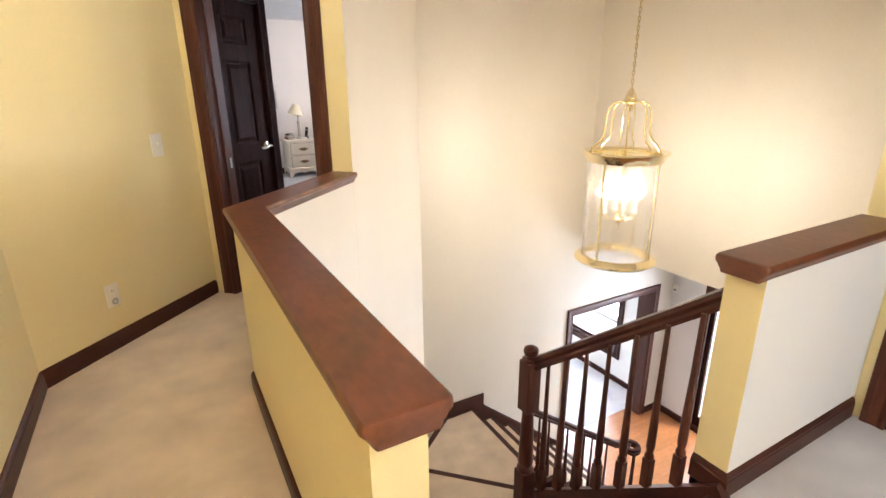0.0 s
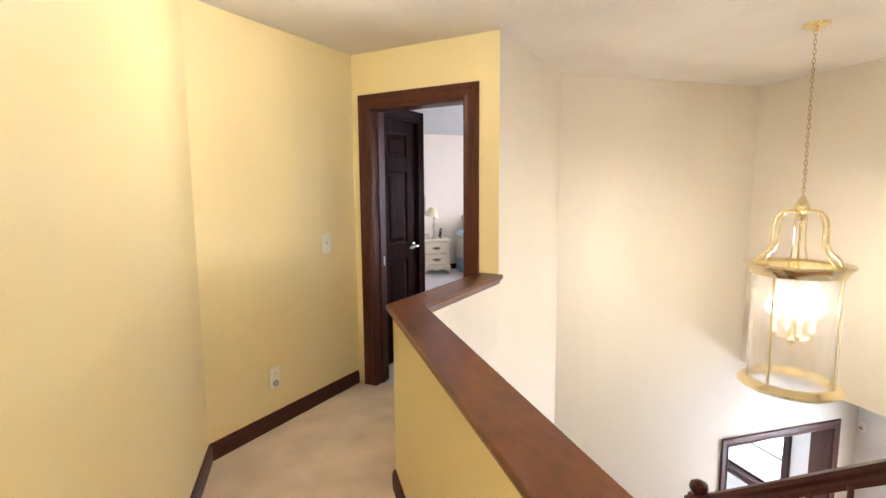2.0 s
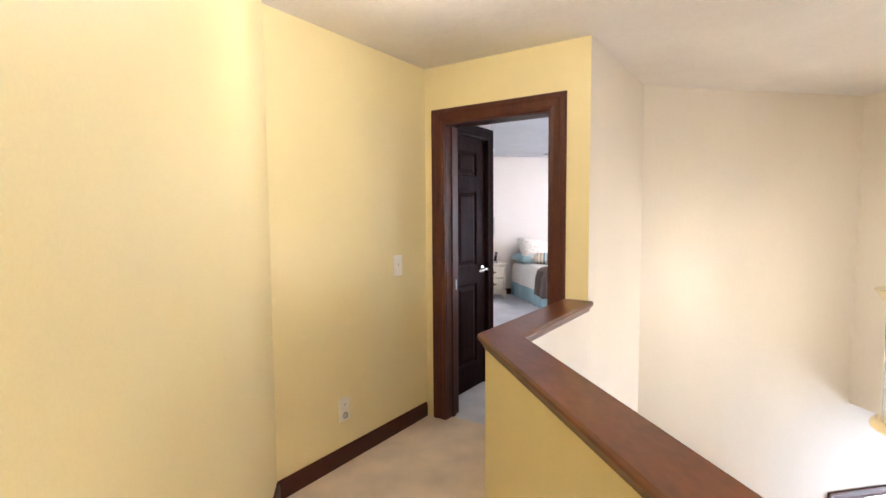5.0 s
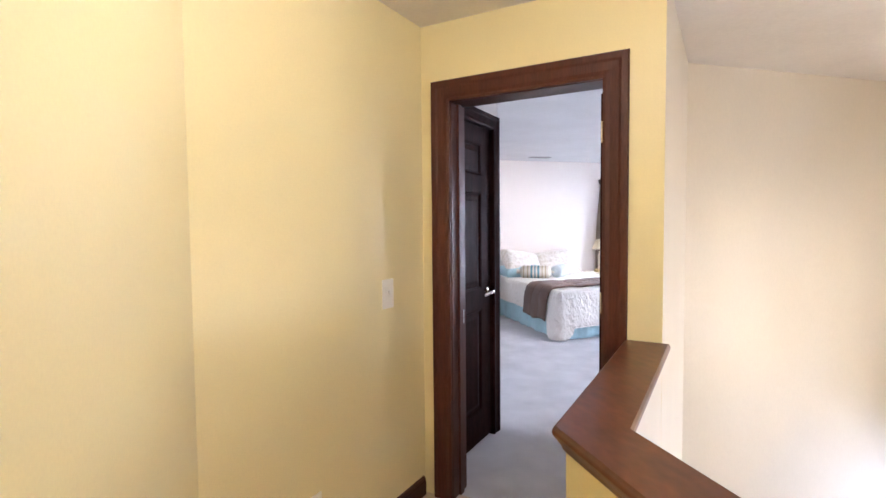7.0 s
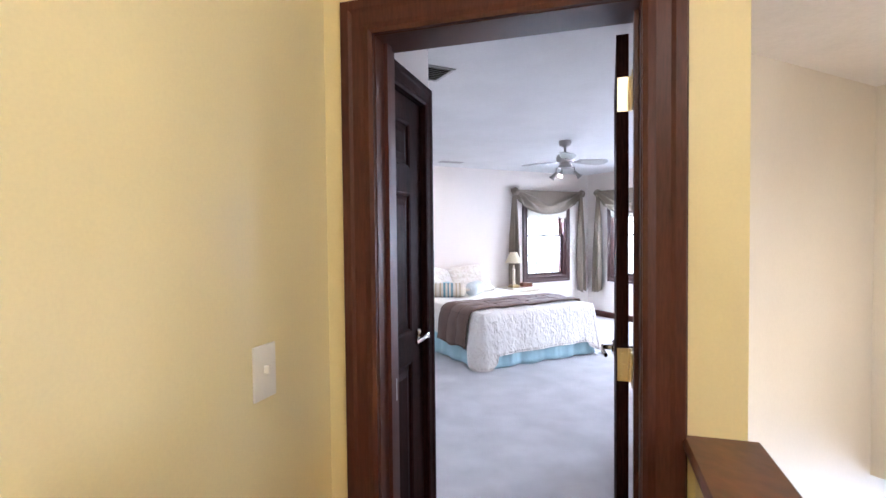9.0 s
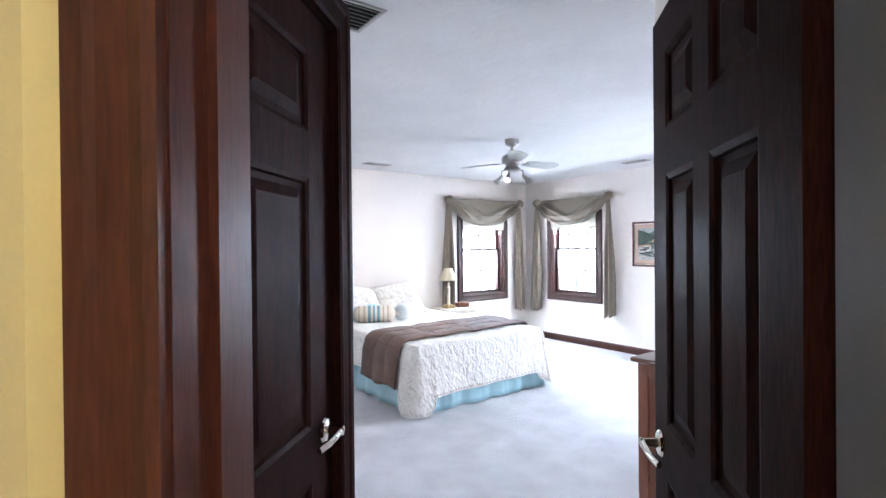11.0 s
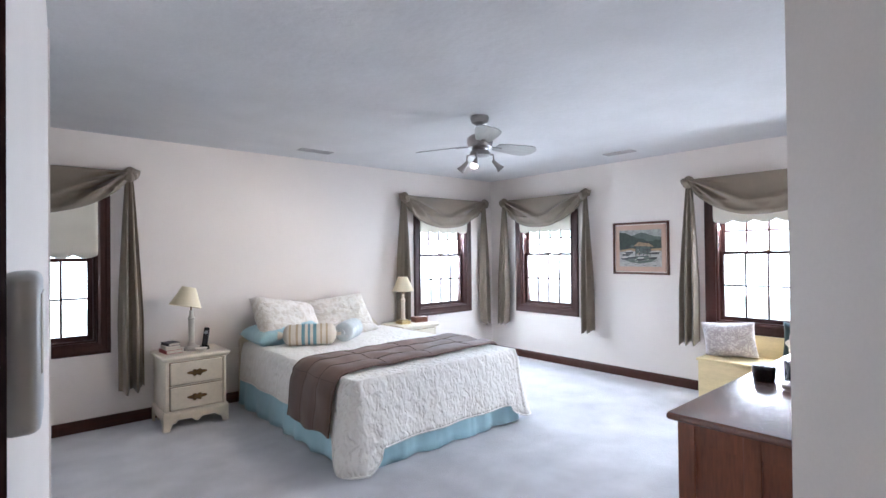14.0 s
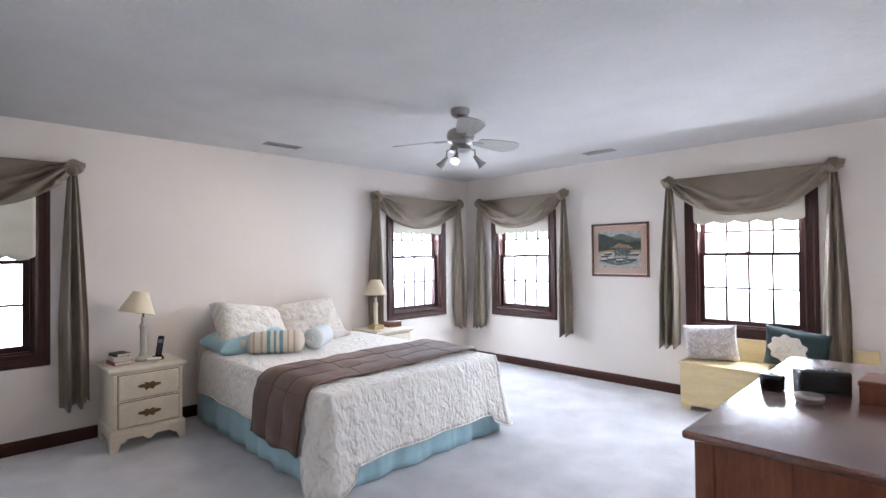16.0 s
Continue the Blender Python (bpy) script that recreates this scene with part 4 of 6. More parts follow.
def bolster(label, m, length, r, stripes, base):
    th = thing("bolster", label, "pillow", m)
    bm = bmesh.new()
    n = 36
    prof = []
    for i in range(n + 1):
        s = i / n
        e = min(s, 1 - s) * length
        prof.append((r * min(1, (max(0, e) / 0.05)) ** 0.45 * (1 + 0.015 * math.sin(s * 30)), (s - 0.5) * length))
    lathe(bm, prof, 28, pose(0, 0, 0, 0, 90, 0))
    part("body", bm, base, th, smooth="all")
    for x, w, mat in stripes:
        bm = bmesh.new()
        lathe(bm, [(r * 0.98, x - w / 2), (r + 0.0025, x - w / 2 + 0.001), (r + 0.0025, x + w / 2 - 0.001), (r * 0.98, x + w / 2)], 28, pose(0, 0, 0, 0, 90, 0))
        part("stripe", bm, mat, th, smooth=True)
    for s in (-1, 1):
        bm = bmesh.new()
        lathe(bm, [(0.016, 0), (0.03, 0.02), (0.038, 0.05), (0.02, 0.052), (0.0, 0.04)], 12, pose(s * (length / 2 - 0.012), 0, 0, 0, 90 * s, 0))
        part("end_ruffle", bm, base, th, smooth=True)
    return th


M_SIENNA = material("tan_stripe_cotton", (0.50, 0.40, 0.27), 0.85, vary=0.05)
M_TEALS = material("blue_stripe_cotton", (0.17, 0.31, 0.36), 0.85, vary=0.05)
M_PALEB = patterned("pale_blue_dotted_cotton", (0.64, 0.65, 0.64), (0.52, 0.57, 0.58), "cells", 60, bump=0.2, depth=0.003, edge=(0.25, 0.35))
bolster("ivory bolster cushion with tan and blue stripes", pose(3.82, 7.17, 0.69, 0, 0, -28), 0.48, 0.093, [(-0.17, 0.018, M_SIENNA), (-0.11, 0.022, M_SIENNA), (-0.055, 0.03, M_TEALS), (-0.005, 0.022, M_TEALS), (0.045, 0.03, M_TEALS), (0.10, 0.018, M_SIENNA), (0.15, 0.018, M_SIENNA)], M_IVORY)
bolster("pale blue dotted bolster cushion lying on the bed", pose(4.22, 7.16, 0.692, 0, 0, 40), 0.38, 0.092, [], M_PALEB)


# ---- nightstands ----
def bail_pull(parent, x, z, y):
    """A batwing plate with a drop bail."""
    bm = bmesh.new()
    pts = []
    for a in np.linspace(0, 2 * math.pi, 41)[:-1]:
        rr = 0.033 + 0.010 * math.cos(6 * a) + 0.026 * abs(math.cos(a)) ** 4
        pts.append((rr * 1.15 * math.cos(a), rr * (0.62 if math.sin(a) > 0 else 0.9) * math.sin(a)))
    f = [bm.verts.new((x + px, y - 0.004, z + pz)) for px, pz in pts]
    g = [bm.verts.new((x + px, y, z + pz)) for px, pz in pts]
    bm.faces.new(f)
    for i in range(len(pts)):
        bm.faces.new((f[i], f[(i + 1) % len(pts)], g[(i + 1) % len(pts)], g[i]))
    bmesh.ops.recalc_face_normals(bm, faces=bm.faces[:])
    sweep(bm, [(x + 0.032 * math.cos(a), y - 0.012 - 0.006 * math.sin(-a), z + 0.004 + 0.020 * math.sin(a)) for a in np.linspace(math.pi, 2 * math.pi, 11)], circle(0.0032, 6), up=(0, -1, 0.2))
    for s in (-1, 1):
        lathe(bm, [(0.006, 0), (0.006, 0.012), (0.0, 0.016)], 8, pose(x + s * 0.032, y, z + 0.004, 90, 0, 0))
    part("handle", bm, M_ABRASS, parent, "antique brass batwing pull", smooth=True)


def nightstand(m):
    w, d, h = 0.47, 0.42, 0.60
    th = thing("nightstand", "cream painted two-drawer nightstand with brass pulls against the wall", "nightstand", m, "nightstands")
    part("body", boxes((-w / 2, -d, 0.13, w / 2, 0, h - 0.03), bevel=0.004), M_PAINTC, th)
    bm = bmesh.new()
    sweep(bm, [(-w / 2, 0, h - 0.03), (-w / 2, -d, h - 0.03), (w / 2, -d, h - 0.03), (w / 2, 0, h - 0.03)], [(0.0, -0.014), (0.010, -0.008), (0.017, 0.0), (0.026, 0.005), (0.030, 0.016), (0.026, 0.026), (0.018, 0.03), (0.0, 0.03)])
    box(bm, -w / 2, -d, h - 0.03, w / 2, 0, h - 0.0005)
    part("top", bm, M_PAINTC, th)
    for z0, z1 in ((0.165, 0.345), (0.365, 0.545)):
        # dark sheet painted in for the shade between drawer and body
        part("drawer_gap_shade", boxes((-w / 2 + 0.031, -d - 0.0025, z0 - 0.004, w / 2 - 0.031, -d - 0.0005, z1 + 0.004)), M_ABRASS, th, "dark sheet standing in for shade in the drawer gap")
        dr = part("drawer", boxes((-w / 2 + 0.035, -d - 0.016, z0, w / 2 - 0.035, -d + 0.002, z1), bevel=0.006, segs=2), M_PAINTC, th)
        bail_pull(dr, 0, (z0 + z1) / 2, -d - 0.0165)
    for s in (-1, 1):
        part("corner_post", boxes((s * (w / 2 - 0.015) - 0.011, -d - 0.007, 0.15, s * (w / 2 - 0.015) + 0.011, -d + 0.004, 0.555), bevel=0.004), M_PAINTC, th)
    # base moulding and scalloped apron with bracket feet
    bm = bmesh.new()
    sweep(bm, [(-w / 2, 0, 0.13), (-w / 2, -d, 0.13), (w / 2, -d, 0.13), (w / 2, 0, 0.13)], [(0, -0.004), (0.018, -0.004), (0.016, 0.008), (0.008, 0.022), (0, 0.025)])
    part("base_moulding", bm, M_PAINTC, th)
    for side in ("front", "left", "right"):
        L = w + 0.03 if side == "front" else d
        pts = []
        for s in np.linspace(-1, 1, 45):
            a = abs(s)
            z = 0.0 if a > 0.80 else 0.04 if a > 0.76 else 0.060 if a > 0.62 else 0.082 if a > 0.16 else 0.082 - 0.03 * math.cos(a / 0.16 * math.pi / 2)
            pts.append((s * L / 2, z))
        pts += [(L / 2, 0.128), (-L / 2, 0.128)]
        bm = bmesh.new()
        f = [bm.verts.new((x, -0.009, z)) for x, z in pts]
        g = [bm.verts.new((x, 0.009, z)) for x, z in pts]
        bm.faces.new(f), bm.faces.new(list(reversed(g)))
        for i in range(len(pts)):
            bm.faces.new((f[i], f[(i + 1) % len(pts)], g[(i + 1) % len(pts)], g[i]))
        bmesh.ops.recalc_face_normals(bm, faces=bm.faces[:])
        bmesh.ops.triangulate(bm, faces=[f for f in bm.faces if len(f.verts) > 4])
        mm = pose(0, -d - 0.006, 0) if side == "front" else pose(-w / 2 - 0.006, -d / 2, 0, 0, 0, 90) if side == "left" else pose(w / 2 + 0.006, -d / 2, 0, 0, 0, 90)
        part("apron", bm, M_PAINTC, th, m=mm)
    return th


NS = nightstand(pose(2.935, 7.86, 0))
NS2 = copy_thing(NS, pose(5.32, 7.86, 0))
tagged(NS2, "cream painted nightstand between the bed and the window")


def table_lamp(m, base, shade_tilt, square, label):
    th = thing("table_lamp", label, "lamp", m)
    bm = bmesh.new()
    if square:
        box(bm, -0.065, -0.065, 0, 0.065, 0.065, 0.035, 0.006)
        box(bm, -0.045, -0.045, 0.035, 0.045, 0.045, 0.05, 0.004)
    else:
        lathe(bm, [(0.06, 0), (0.06, 0.02), (0.05, 0.03), (0.035, 0.04), (0.03, 0.055)], 20)
    part("foot", bm, base if not square else M_BRASSD, th)
    bm = bmesh.new()
    lathe(bm, [(0.026, 0.045), (0.030, 0.06), (0.023, 0.075), (0.024, 0.26), (0.031, 0.275), (0.021, 0.29), (0.015, 0.31), (0.015, 0.345)], 16)
    part("column", bm, base, th, smooth=True)
    bm = bmesh.new()
    lathe(bm, [(0.008, 0.34), (0.008, 0.50), (0.013, 0.51), (0.013, 0.53), (0.0, 0.535)], 10)
    part("stem", bm, M_ABRASS, th, smooth=True)
    bm = bmesh.new()
    lathe(bm, [(0.128, 0.0), (0.055, 0.165), (0.053, 0.165), (0.126, 0.0), (0.128, 0.0)], 28)
    part("shade", bm, M_LSHADE, th, "cream fabric lampshade", m=pose(-0.004 * shade_tilt[1], 0, 0.380, shade_tilt[0], shade_tilt[1], 0), smooth=True)
    return th


M_BRASSD = material("aged_brass", (0.55, 0.42, 0.20), 0.3, 0.8, vary=0.1, bump=0.03)
table_lamp(pose(2.95, 7.65, 0.60), M_LAMPG, (-4, 12), False, "grey-green column table lamp with a tilted cream shade")
table_lamp(pose(5.22, 7.64, 0.60), M_PAINTC, (0, 0), True, "cream column table lamp on a square brass foot")
# books, phone, dish, box
M_BOOKS = [material("book_%s" % c, q, 0.6, vary=0.08) for c, q in (("red", (0.30, 0.05, 0.045)), ("ivory", (0.55, 0.50, 0.42)), ("black", (0.03, 0.028, 0.03)))]
M_PAGES = material("book_pages", (0.62, 0.57, 0.46), 0.9, vary=0.08, scale=3, fine=200, stretch=(1, 1, 30))
zz = 0.60
for k, (bw, bd, bh, rz) in enumerate(((0.125, 0.175, 0.030, 7), (0.115, 0.165, 0.032, 2), (0.095, 0.14, 0.024, 12))):
    bk = thing("book", "closed %s book in a stack on the nightstand" % ("red", "ivory", "black")[k], "book", pose(2.79, 7.66, zz, 0, 0, rz), "stacked books")
    part("cover", boxes((-bw / 2, -bd / 2, 0, bw / 2, bd / 2, 0.003), (-bw / 2, -bd / 2, bh - 0.003, bw / 2, bd / 2, bh), (-bw / 2, -bd / 2, 0.003, -bw / 2 + 0.003, bd / 2, bh - 0.003)), M_BOOKS[k], bk)
    part("pages", boxes((-bw / 2 + 0.003, -bd / 2 + 0.004, 0.003, bw / 2 - 0.004, bd / 2 - 0.004, bh - 0.003)), M_PAGES, bk)
    zz += bh
ph = thing("phone", "black cordless phone standing in its cradle", "phone", pose(3.045, 7.62, 0.60, 0, 0, -25))
bm = bmesh.new()
lathe(bm, [(0.042, 0), (0.044, 0.012), (0.034, 0.03), (0.0, 0.032)], 18)
part("cradle", bm, M_BLACK, ph, smooth=True)
part("handset", boxes((-0.023, -0.013, 0.0, 0.023, 0.013, 0.165), bevel=0.011, segs=3), M_BLACK, ph, m=pose(0, 0.004, 0.022, -14, 6, 0), smooth=True)
M_KEY = material("grey_screen", (0.25, 0.27, 0.27), 0.3, vary=0.02, bump=0)
part("screen", boxes((-0.014, -0.0145, 0.105, 0.014, -0.0125, 0.135)), M_KEY, ph, "small grey screen", m=pose(0, 0.004, 0.022, -14, 6, 0))
bm = bmesh.new()
lathe(bm, [(0.0, 0.004), (0.025, 0.0), (0.03, 0.004), (0.05, 0.022), (0.052, 0.026), (0.047, 0.025), (0.027, 0.009), (0.0, 0.008)], 20)
tagged(part("dish", bm, M_PLATE, m=pose(3.0, 7.545, 0.60), smooth=True), "small white china dish beside the lamp", "dish")
tb = thing("wooden_box", "small brown wooden box on the nightstand", "box", pose(5.46, 7.64, 0.60, 0, 0, -8))
part("body", boxes((-0.085, -0.055, 0, 0.085, 0.055, 0.045), bevel=0.003), M_CHERRY, tb)
part("lid", boxes((-0.088, -0.058, 0.046, 0.088, 0.058, 0.062), bevel=0.004), M_CHERRY, tb)

# ---- dresser ----
DX0, DX1, DY0, DY1, DZ = 3.59, 5.14, 3.262, 3.765, 0.83
dr = thing("dresser", "reddish cherry dresser with panelled sides against the wall", "dresser", pose(0, 0, 0))
bm = bmesh.new()
box(bm, DX0 + 0.012, DY0, 0.09, DX1 - 0.012, DY1 - 0.012, DZ - 0.03)
for a, b in ((DY0, DY0 + 0.06), (DY1 - 0.06, DY1), (DY0 + 0.235, DY0 + 0.29)):
    box(bm, DX0, a, 0.08, DX0 + 0.014, b, DZ - 0.03, 0.003)
for a, b in ((0.08, 0.16), (DZ - 0.10, DZ - 0.03)):
    for c, d in ((DY0 + 0.06, DY0 + 0.235), (DY0 + 0.29, DY1 - 0.06)):
        box(bm, DX0 + 0.001, c, a, DX0 + 0.014, d, b)
part("body", bm, M_CHERRY, dr)
bm = bmesh.new()
box(bm, DX0 - 0.03, DY0 - 0.02, DZ - 0.028, DX1 + 0.03, DY1 + 0.03, DZ, 0.010, segs=3)
part("top", bm, M_CHERRYT, dr, "polished worn dresser top", smooth=True)
for i in range(3):
    for j in range(3):
        x0 = DX0 + 0.05 + i * 0.485
        z0 = 0.13 + j * 0.215
        d_ = part("drawer", boxes((x0, DY1 - 0.013, z0, x0 + 0.465, DY1 + 0.006, z0 + 0.20), bevel=0.004), M_CHERRY, dr)
        for s in (0.12, 0.345):
            bm = bmesh.new()
            lathe(bm, [(0.008, 0), (0.008, 0.012), (0.016, 0.02), (0.014, 0.028), (0, 0.03)], 10, pose(x0 + s, DY1 + 0.006, z0 + 0.1, -90, 0, 0))
            part("knob", bm, M_ABRASS, d_, smooth=True)
for x in (DX0 + 0.03, DX1 - 0.03):
    for y in (DY0 + 0.03, DY1 - 0.03):
        part("foot", boxes((x - 0.03, y - 0.03, 0, x + 0.03, y + 0.03, 0.09), bevel=0.006), M_CHERRY, dr)
bm = bmesh.new()
lathe(bm, [(0.040, 0), (0.046, 0.008), (0.046, 0.045), (0.048, 0.048), (0.048, 0.058), (0.042, 0.066), (0.0, 0.07)], 20)
tagged(part("trinket_box", bm, M_BLACK, m=pose(4.32, 3.70, DZ), smooth=True), "small round black lidded box on the dresser", "box")
cr = thing("clock_radio", "black clock radio standing on the dresser", "radio", pose(4.40, 3.545, DZ, 0, 0, -60))
part("body", boxes((-0.09, -0.045, 0.004, 0.09, 0.045, 0.092), bevel=0.008, segs=2), M_BLACK, cr, smooth=True)
part("dial_panel", boxes((-0.078, -0.048, 0.02, 0.078, -0.0445, 0.080), bevel=0.001), M_PHONE, cr)
for k in range(5):
    part("button", boxes((-0.055 + 0.024 * k, -0.015, 0.091, -0.040 + 0.024 * k, 0.005, 0.096), bevel=0.001), M_KEY, cr)
for sx in (-0.08, 0.08):
    part("foot", boxes((sx - 0.01, -0.04, 0, sx + 0.01, 0.04, 0.0045)), M_BLACK, cr)
bm = bmesh.new()
lathe(bm, [(0.0, 0.002), (0.035, 0.0), (0.045, 0.008), (0.05, 0.022), (0.047, 0.03), (0.0, 0.034)], 22)
tagged(part("trinket_dish", bm, M_STEEL, m=pose(4.20, 3.555, DZ), smooth=True), "round tarnished metal trinket box with lid", "box")
jb = thing("jewellery_box", "brown wooden jewellery box near the dresser edge", "box", pose(4.42, 3.36, DZ, 0, 0, -3))
part("body", boxes((-0.10, -0.055, 0, 0.10, 0.055, 0.06), bevel=0.003), M_CHERRY, jb)
part("lid", boxes((-0.103, -0.058, 0.061, 0.103, 0.058, 0.085), bevel=0.005), M_CHERRY, jb)

# ---- window chest and cushions ----
ch = thing("storage_bench", "pale yellow painted wooden chest under the window", "bench", pose(0, 0, 0))
HX0, HX1, HY0, HY1 = 6.56, 7.005, 3.55, 4.905
part("body", boxes((HX0 + 0.015, HY0 + 0.01, 0.04, HX1, HY1 - 0.012, 0.40), bevel=0.004), M_PINEY, ch)
part("lid", boxes((HX0, HY0, 0.401, HX1 - 0.03, HY1, 0.424), bevel=0.006, segs=2), M_PINEY, ch)
part("back", boxes((HX1 - 0.028, HY0, 0.401, HX1, HY1, 0.62), bevel=0.004), M_PINEY, ch)
for y in (HY0 + 0.05, HY1 - 0.06):
    for x in (HX0 + 0.06, HX1 - 0.05):
        part("foot", boxes((x - 0.04, y - 0.04, 0, x + 0.04, y + 0.04, 0.045), bevel=0.004), M_PINEY, ch)
cushion("cushion", "white and grey patterned cushion leaning on the chest back", pose(6.80, 4.70, 0.585, 78, 4, 99), 0.44, 0.34, 0.15, M_GREYPIL, 8)
teal = thing("cushion", "dark teal cushion with a white flower", "pillow", pose(6.83, 4.06, 0.595, 76, -7, 88))
part("cover", pillow_mesh(0.46, 0.36, 0.15, 9), M_TEALPIL, teal, smooth="all")
bm = bmesh.new()
fl = [(0.115 * (1 + 0.08 * math.cos(9 * a)) * math.cos(a), 0.105 * (1 + 0.08 * math.cos(9 * a)) * math.sin(a)) for a in np.linspace(0, 2 * math.pi, 73)[:-1]]
rr = []
for q in (1.0, 0.9, 0.75, 0.55, 0.35, 0.15):
    rr.append([bm.verts.new((0.040 + 1.15 * x * q, 0.03 + 1.15 * y * q, -(0.106 - 0.010 * q * q) - 0.005 * math.sin(q * 16))) for x, y in fl])
for a, b in zip(rr, rr[1:]):
    for i in range(len(fl)):
        bm.faces.new((a[i], a[(i + 1) % len(fl)], b[(i + 1) % len(fl)], b[i]))
bm.faces.new(rr[-1])
bmesh.ops.recalc_face_normals(bm, faces=bm.faces[:])
part("flower", bm, M_FLOWER, teal, "white ruffled flower applique", smooth="all")

# ---- picture ----
M_PFRAME = material("brown_picture_frame", (0.13, 0.05, 0.028), 0.4, vary=0.15, stretch=(8, 8, 1))
M_MAT = material("pinkish_tan_mat", (0.50, 0.34, 0.26), 0.85, vary=0.03)
INK = {k: material("print_" + k, c, 0.6, vary=0.18, scale=30, fine=120, bump=0) for k, c in dict(sky=(0.33, 0.34, 0.32), hill=(0.035, 0.05, 0.035), far=(0.085, 0.11, 0.09), water=(0.40, 0.385, 0.36), roof=(0.34, 0.23, 0.13), dark=(0.03, 0.028, 0.03), pale=(0.55, 0.52, 0.46)).items()}
PW, PH = 0.605, 0.535
pic = thing("picture", "framed print of a lakeside boathouse with wooded hills", "picture", pose(X_BED, 5.668, 1.448, 0, 0, -90))
bm = bmesh.new()
sweep(bm, [(-PW / 2, 0, -PH / 2), (-PW / 2, 0, PH / 2), (PW / 2, 0, PH / 2), (PW / 2, 0, -PH / 2)], [(0.0, -0.001), (0.0, -0.018), (0.004, -0.024), (0.016, -0.022), (0.022, -0.012), (0.022, -0.001)], closed=True, up=(0, 1, 0))
bmesh.ops.recalc_face_normals(bm, faces=bm.faces[:])
part("frame", bm, M_PFRAME, pic, "reddish-brown wooden frame")
part("mat", boxes((-PW / 2 + 0.012, -0.009, -PH / 2 + 0.012, PW / 2 - 0.012, -0.004, PH / 2 - 0.012)), M_MAT, pic)
QW, QH = 0.485, 0.405


def patch(name, pts, mat, lvl):
    bm = bmesh.new()
    f = bm.faces.new([bm.verts.new((x * QW, -0.0095 - 0.0006 * lvl, z * QH)) for x, z in pts])
    bmesh.ops.triangulate(bm, faces=[f])
    bmesh.ops.recalc_face_normals(bm, faces=bm.faces[:])
    part(name, bm, INK[mat], pic)


rp = random.Random(4)
patch("sky_area", [(-0.5, -0.5), (0.5, -0.5), (0.5, 0.5), (-0.5, 0.5)], "sky", 0)
patch("far_hill", [(-0.5, 0.0)] + [(s, 0.36 + 0.07 * math.sin(9 * s + 1) + rp.uniform(-0.02, 0.02)) for s in np.linspace(-0.5, 0.5, 20)] + [(0.5, 0.0)], "far", 1)
patch("near_hill", [(-0.5, -0.05)] + [(s, 0.46 - 0.40 * (s + 0.5) + rp.uniform(-0.03, 0.03)) for s in np.linspace(-0.5, 0.2, 16)] + [(0.3, -0.05)], "hill", 2)
patch("near_hill", [(0.05, -0.02)] + [(s, 0.10 + 0.30 * max(0, s - 0.1) + rp.uniform(-0.03, 0.03)) for s in np.linspace(0.1, 0.5, 12)] + [(0.5, -0.02)], "hill", 2.5)
patch("lake", [(-0.5, -0.5), (0.5, -0.5), (0.5, -0.02), (-0.5, -0.04)], "water", 3)
patch("roof", [(-0.16, 0.06), (-0.02, 0.17), (0.22, 0.13), (0.33, 0.03), (0.1, 0.055)], "roof", 4)
patch("boathouse", [(-0.10, -0.17), (0.26, -0.17), (0.26, 0.05), (-0.10, 0.06)], "far", 3.5)
patch("reflection", [(-0.44, -0.30), (-0.30, -0.36), (0.0, -0.42), (0.28, -0.37), (0.42, -0.26), (0.20, -0.20), (-0.15, -0.22)], "far", 3.3)
patch("shore", [(-0.5, -0.05), (-0.2, 0.0), (0.1, -0.03), (0.5, 0.0), (0.5, -0.07), (-0.5, -0.09)], "roof", 3.4)
for s in (-0.10, -0.01, 0.08, 0.17, 0.25):
    patch("post", [(s - 0.008, -0.24), (s + 0.008, -0.24), (s + 0.008, 0.05), (s - 0.008, 0.05)], "dark", 5)
for bx, bz in ((-0.33, -0.16), (-0.18, -0.24), (0.02, -0.29), (0.30, -0.25), (-0.36, -0.27), (-0.26, -0.10), (0.36, -0.12)):
    patch("boat", [(bx - 0.11, bz), (bx + 0.11, bz + 0.01), (bx + 0.07, bz - 0.045), (bx - 0.08, bz - 0.045)], "dark", 5)
    patch("deck", [(bx - 0.10, bz + 0.004), (bx + 0.10, bz + 0.012), (bx + 0.06, bz + 0.045), (bx - 0.06, bz + 0.04)], "pale", 4.5)
for _ in range(26):
    a, b = rp.uniform(-0.48, 0.42), rp.uniform(0.02, 0.26)
    w_ = rp.uniform(0.03, 0.07)
    if b < 0.30 - 0.40 * (a + 0.5) or a > 0.12:
        patch("tree_clump", [(a + w_ * math.cos(t) * (0.8 + 0.3 * rp.random()), b + w_ * 0.8 * math.sin(t)) for t in np.linspace(0, 6.28, 9)[:-1]], rp.choice(["hill", "far", "hill", "dark"]), 3.2)
for _ in range(22):
    a, b = rp.uniform(-0.10, 0.26), rp.uniform(-0.24, 0.04)
    patch("shadow_dab", [(a, b), (a + rp.uniform(0.02, 0.06), b + 0.005), (a + 0.03, b + rp.uniform(0.015, 0.05))], rp.choice(["dark", "roof", "water", "dark"]), 5.5)
for _ in range(30):
    a, b = rp.uniform(-0.45, 0.4), rp.uniform(-0.47, -0.3)
    patch("ripple", [(a, b), (a + rp.uniform(0.05, 0.12), b + 0.004), (a + 0.04, b - 0.012)], rp.choice(["dark", "pale", "far"]), 5)

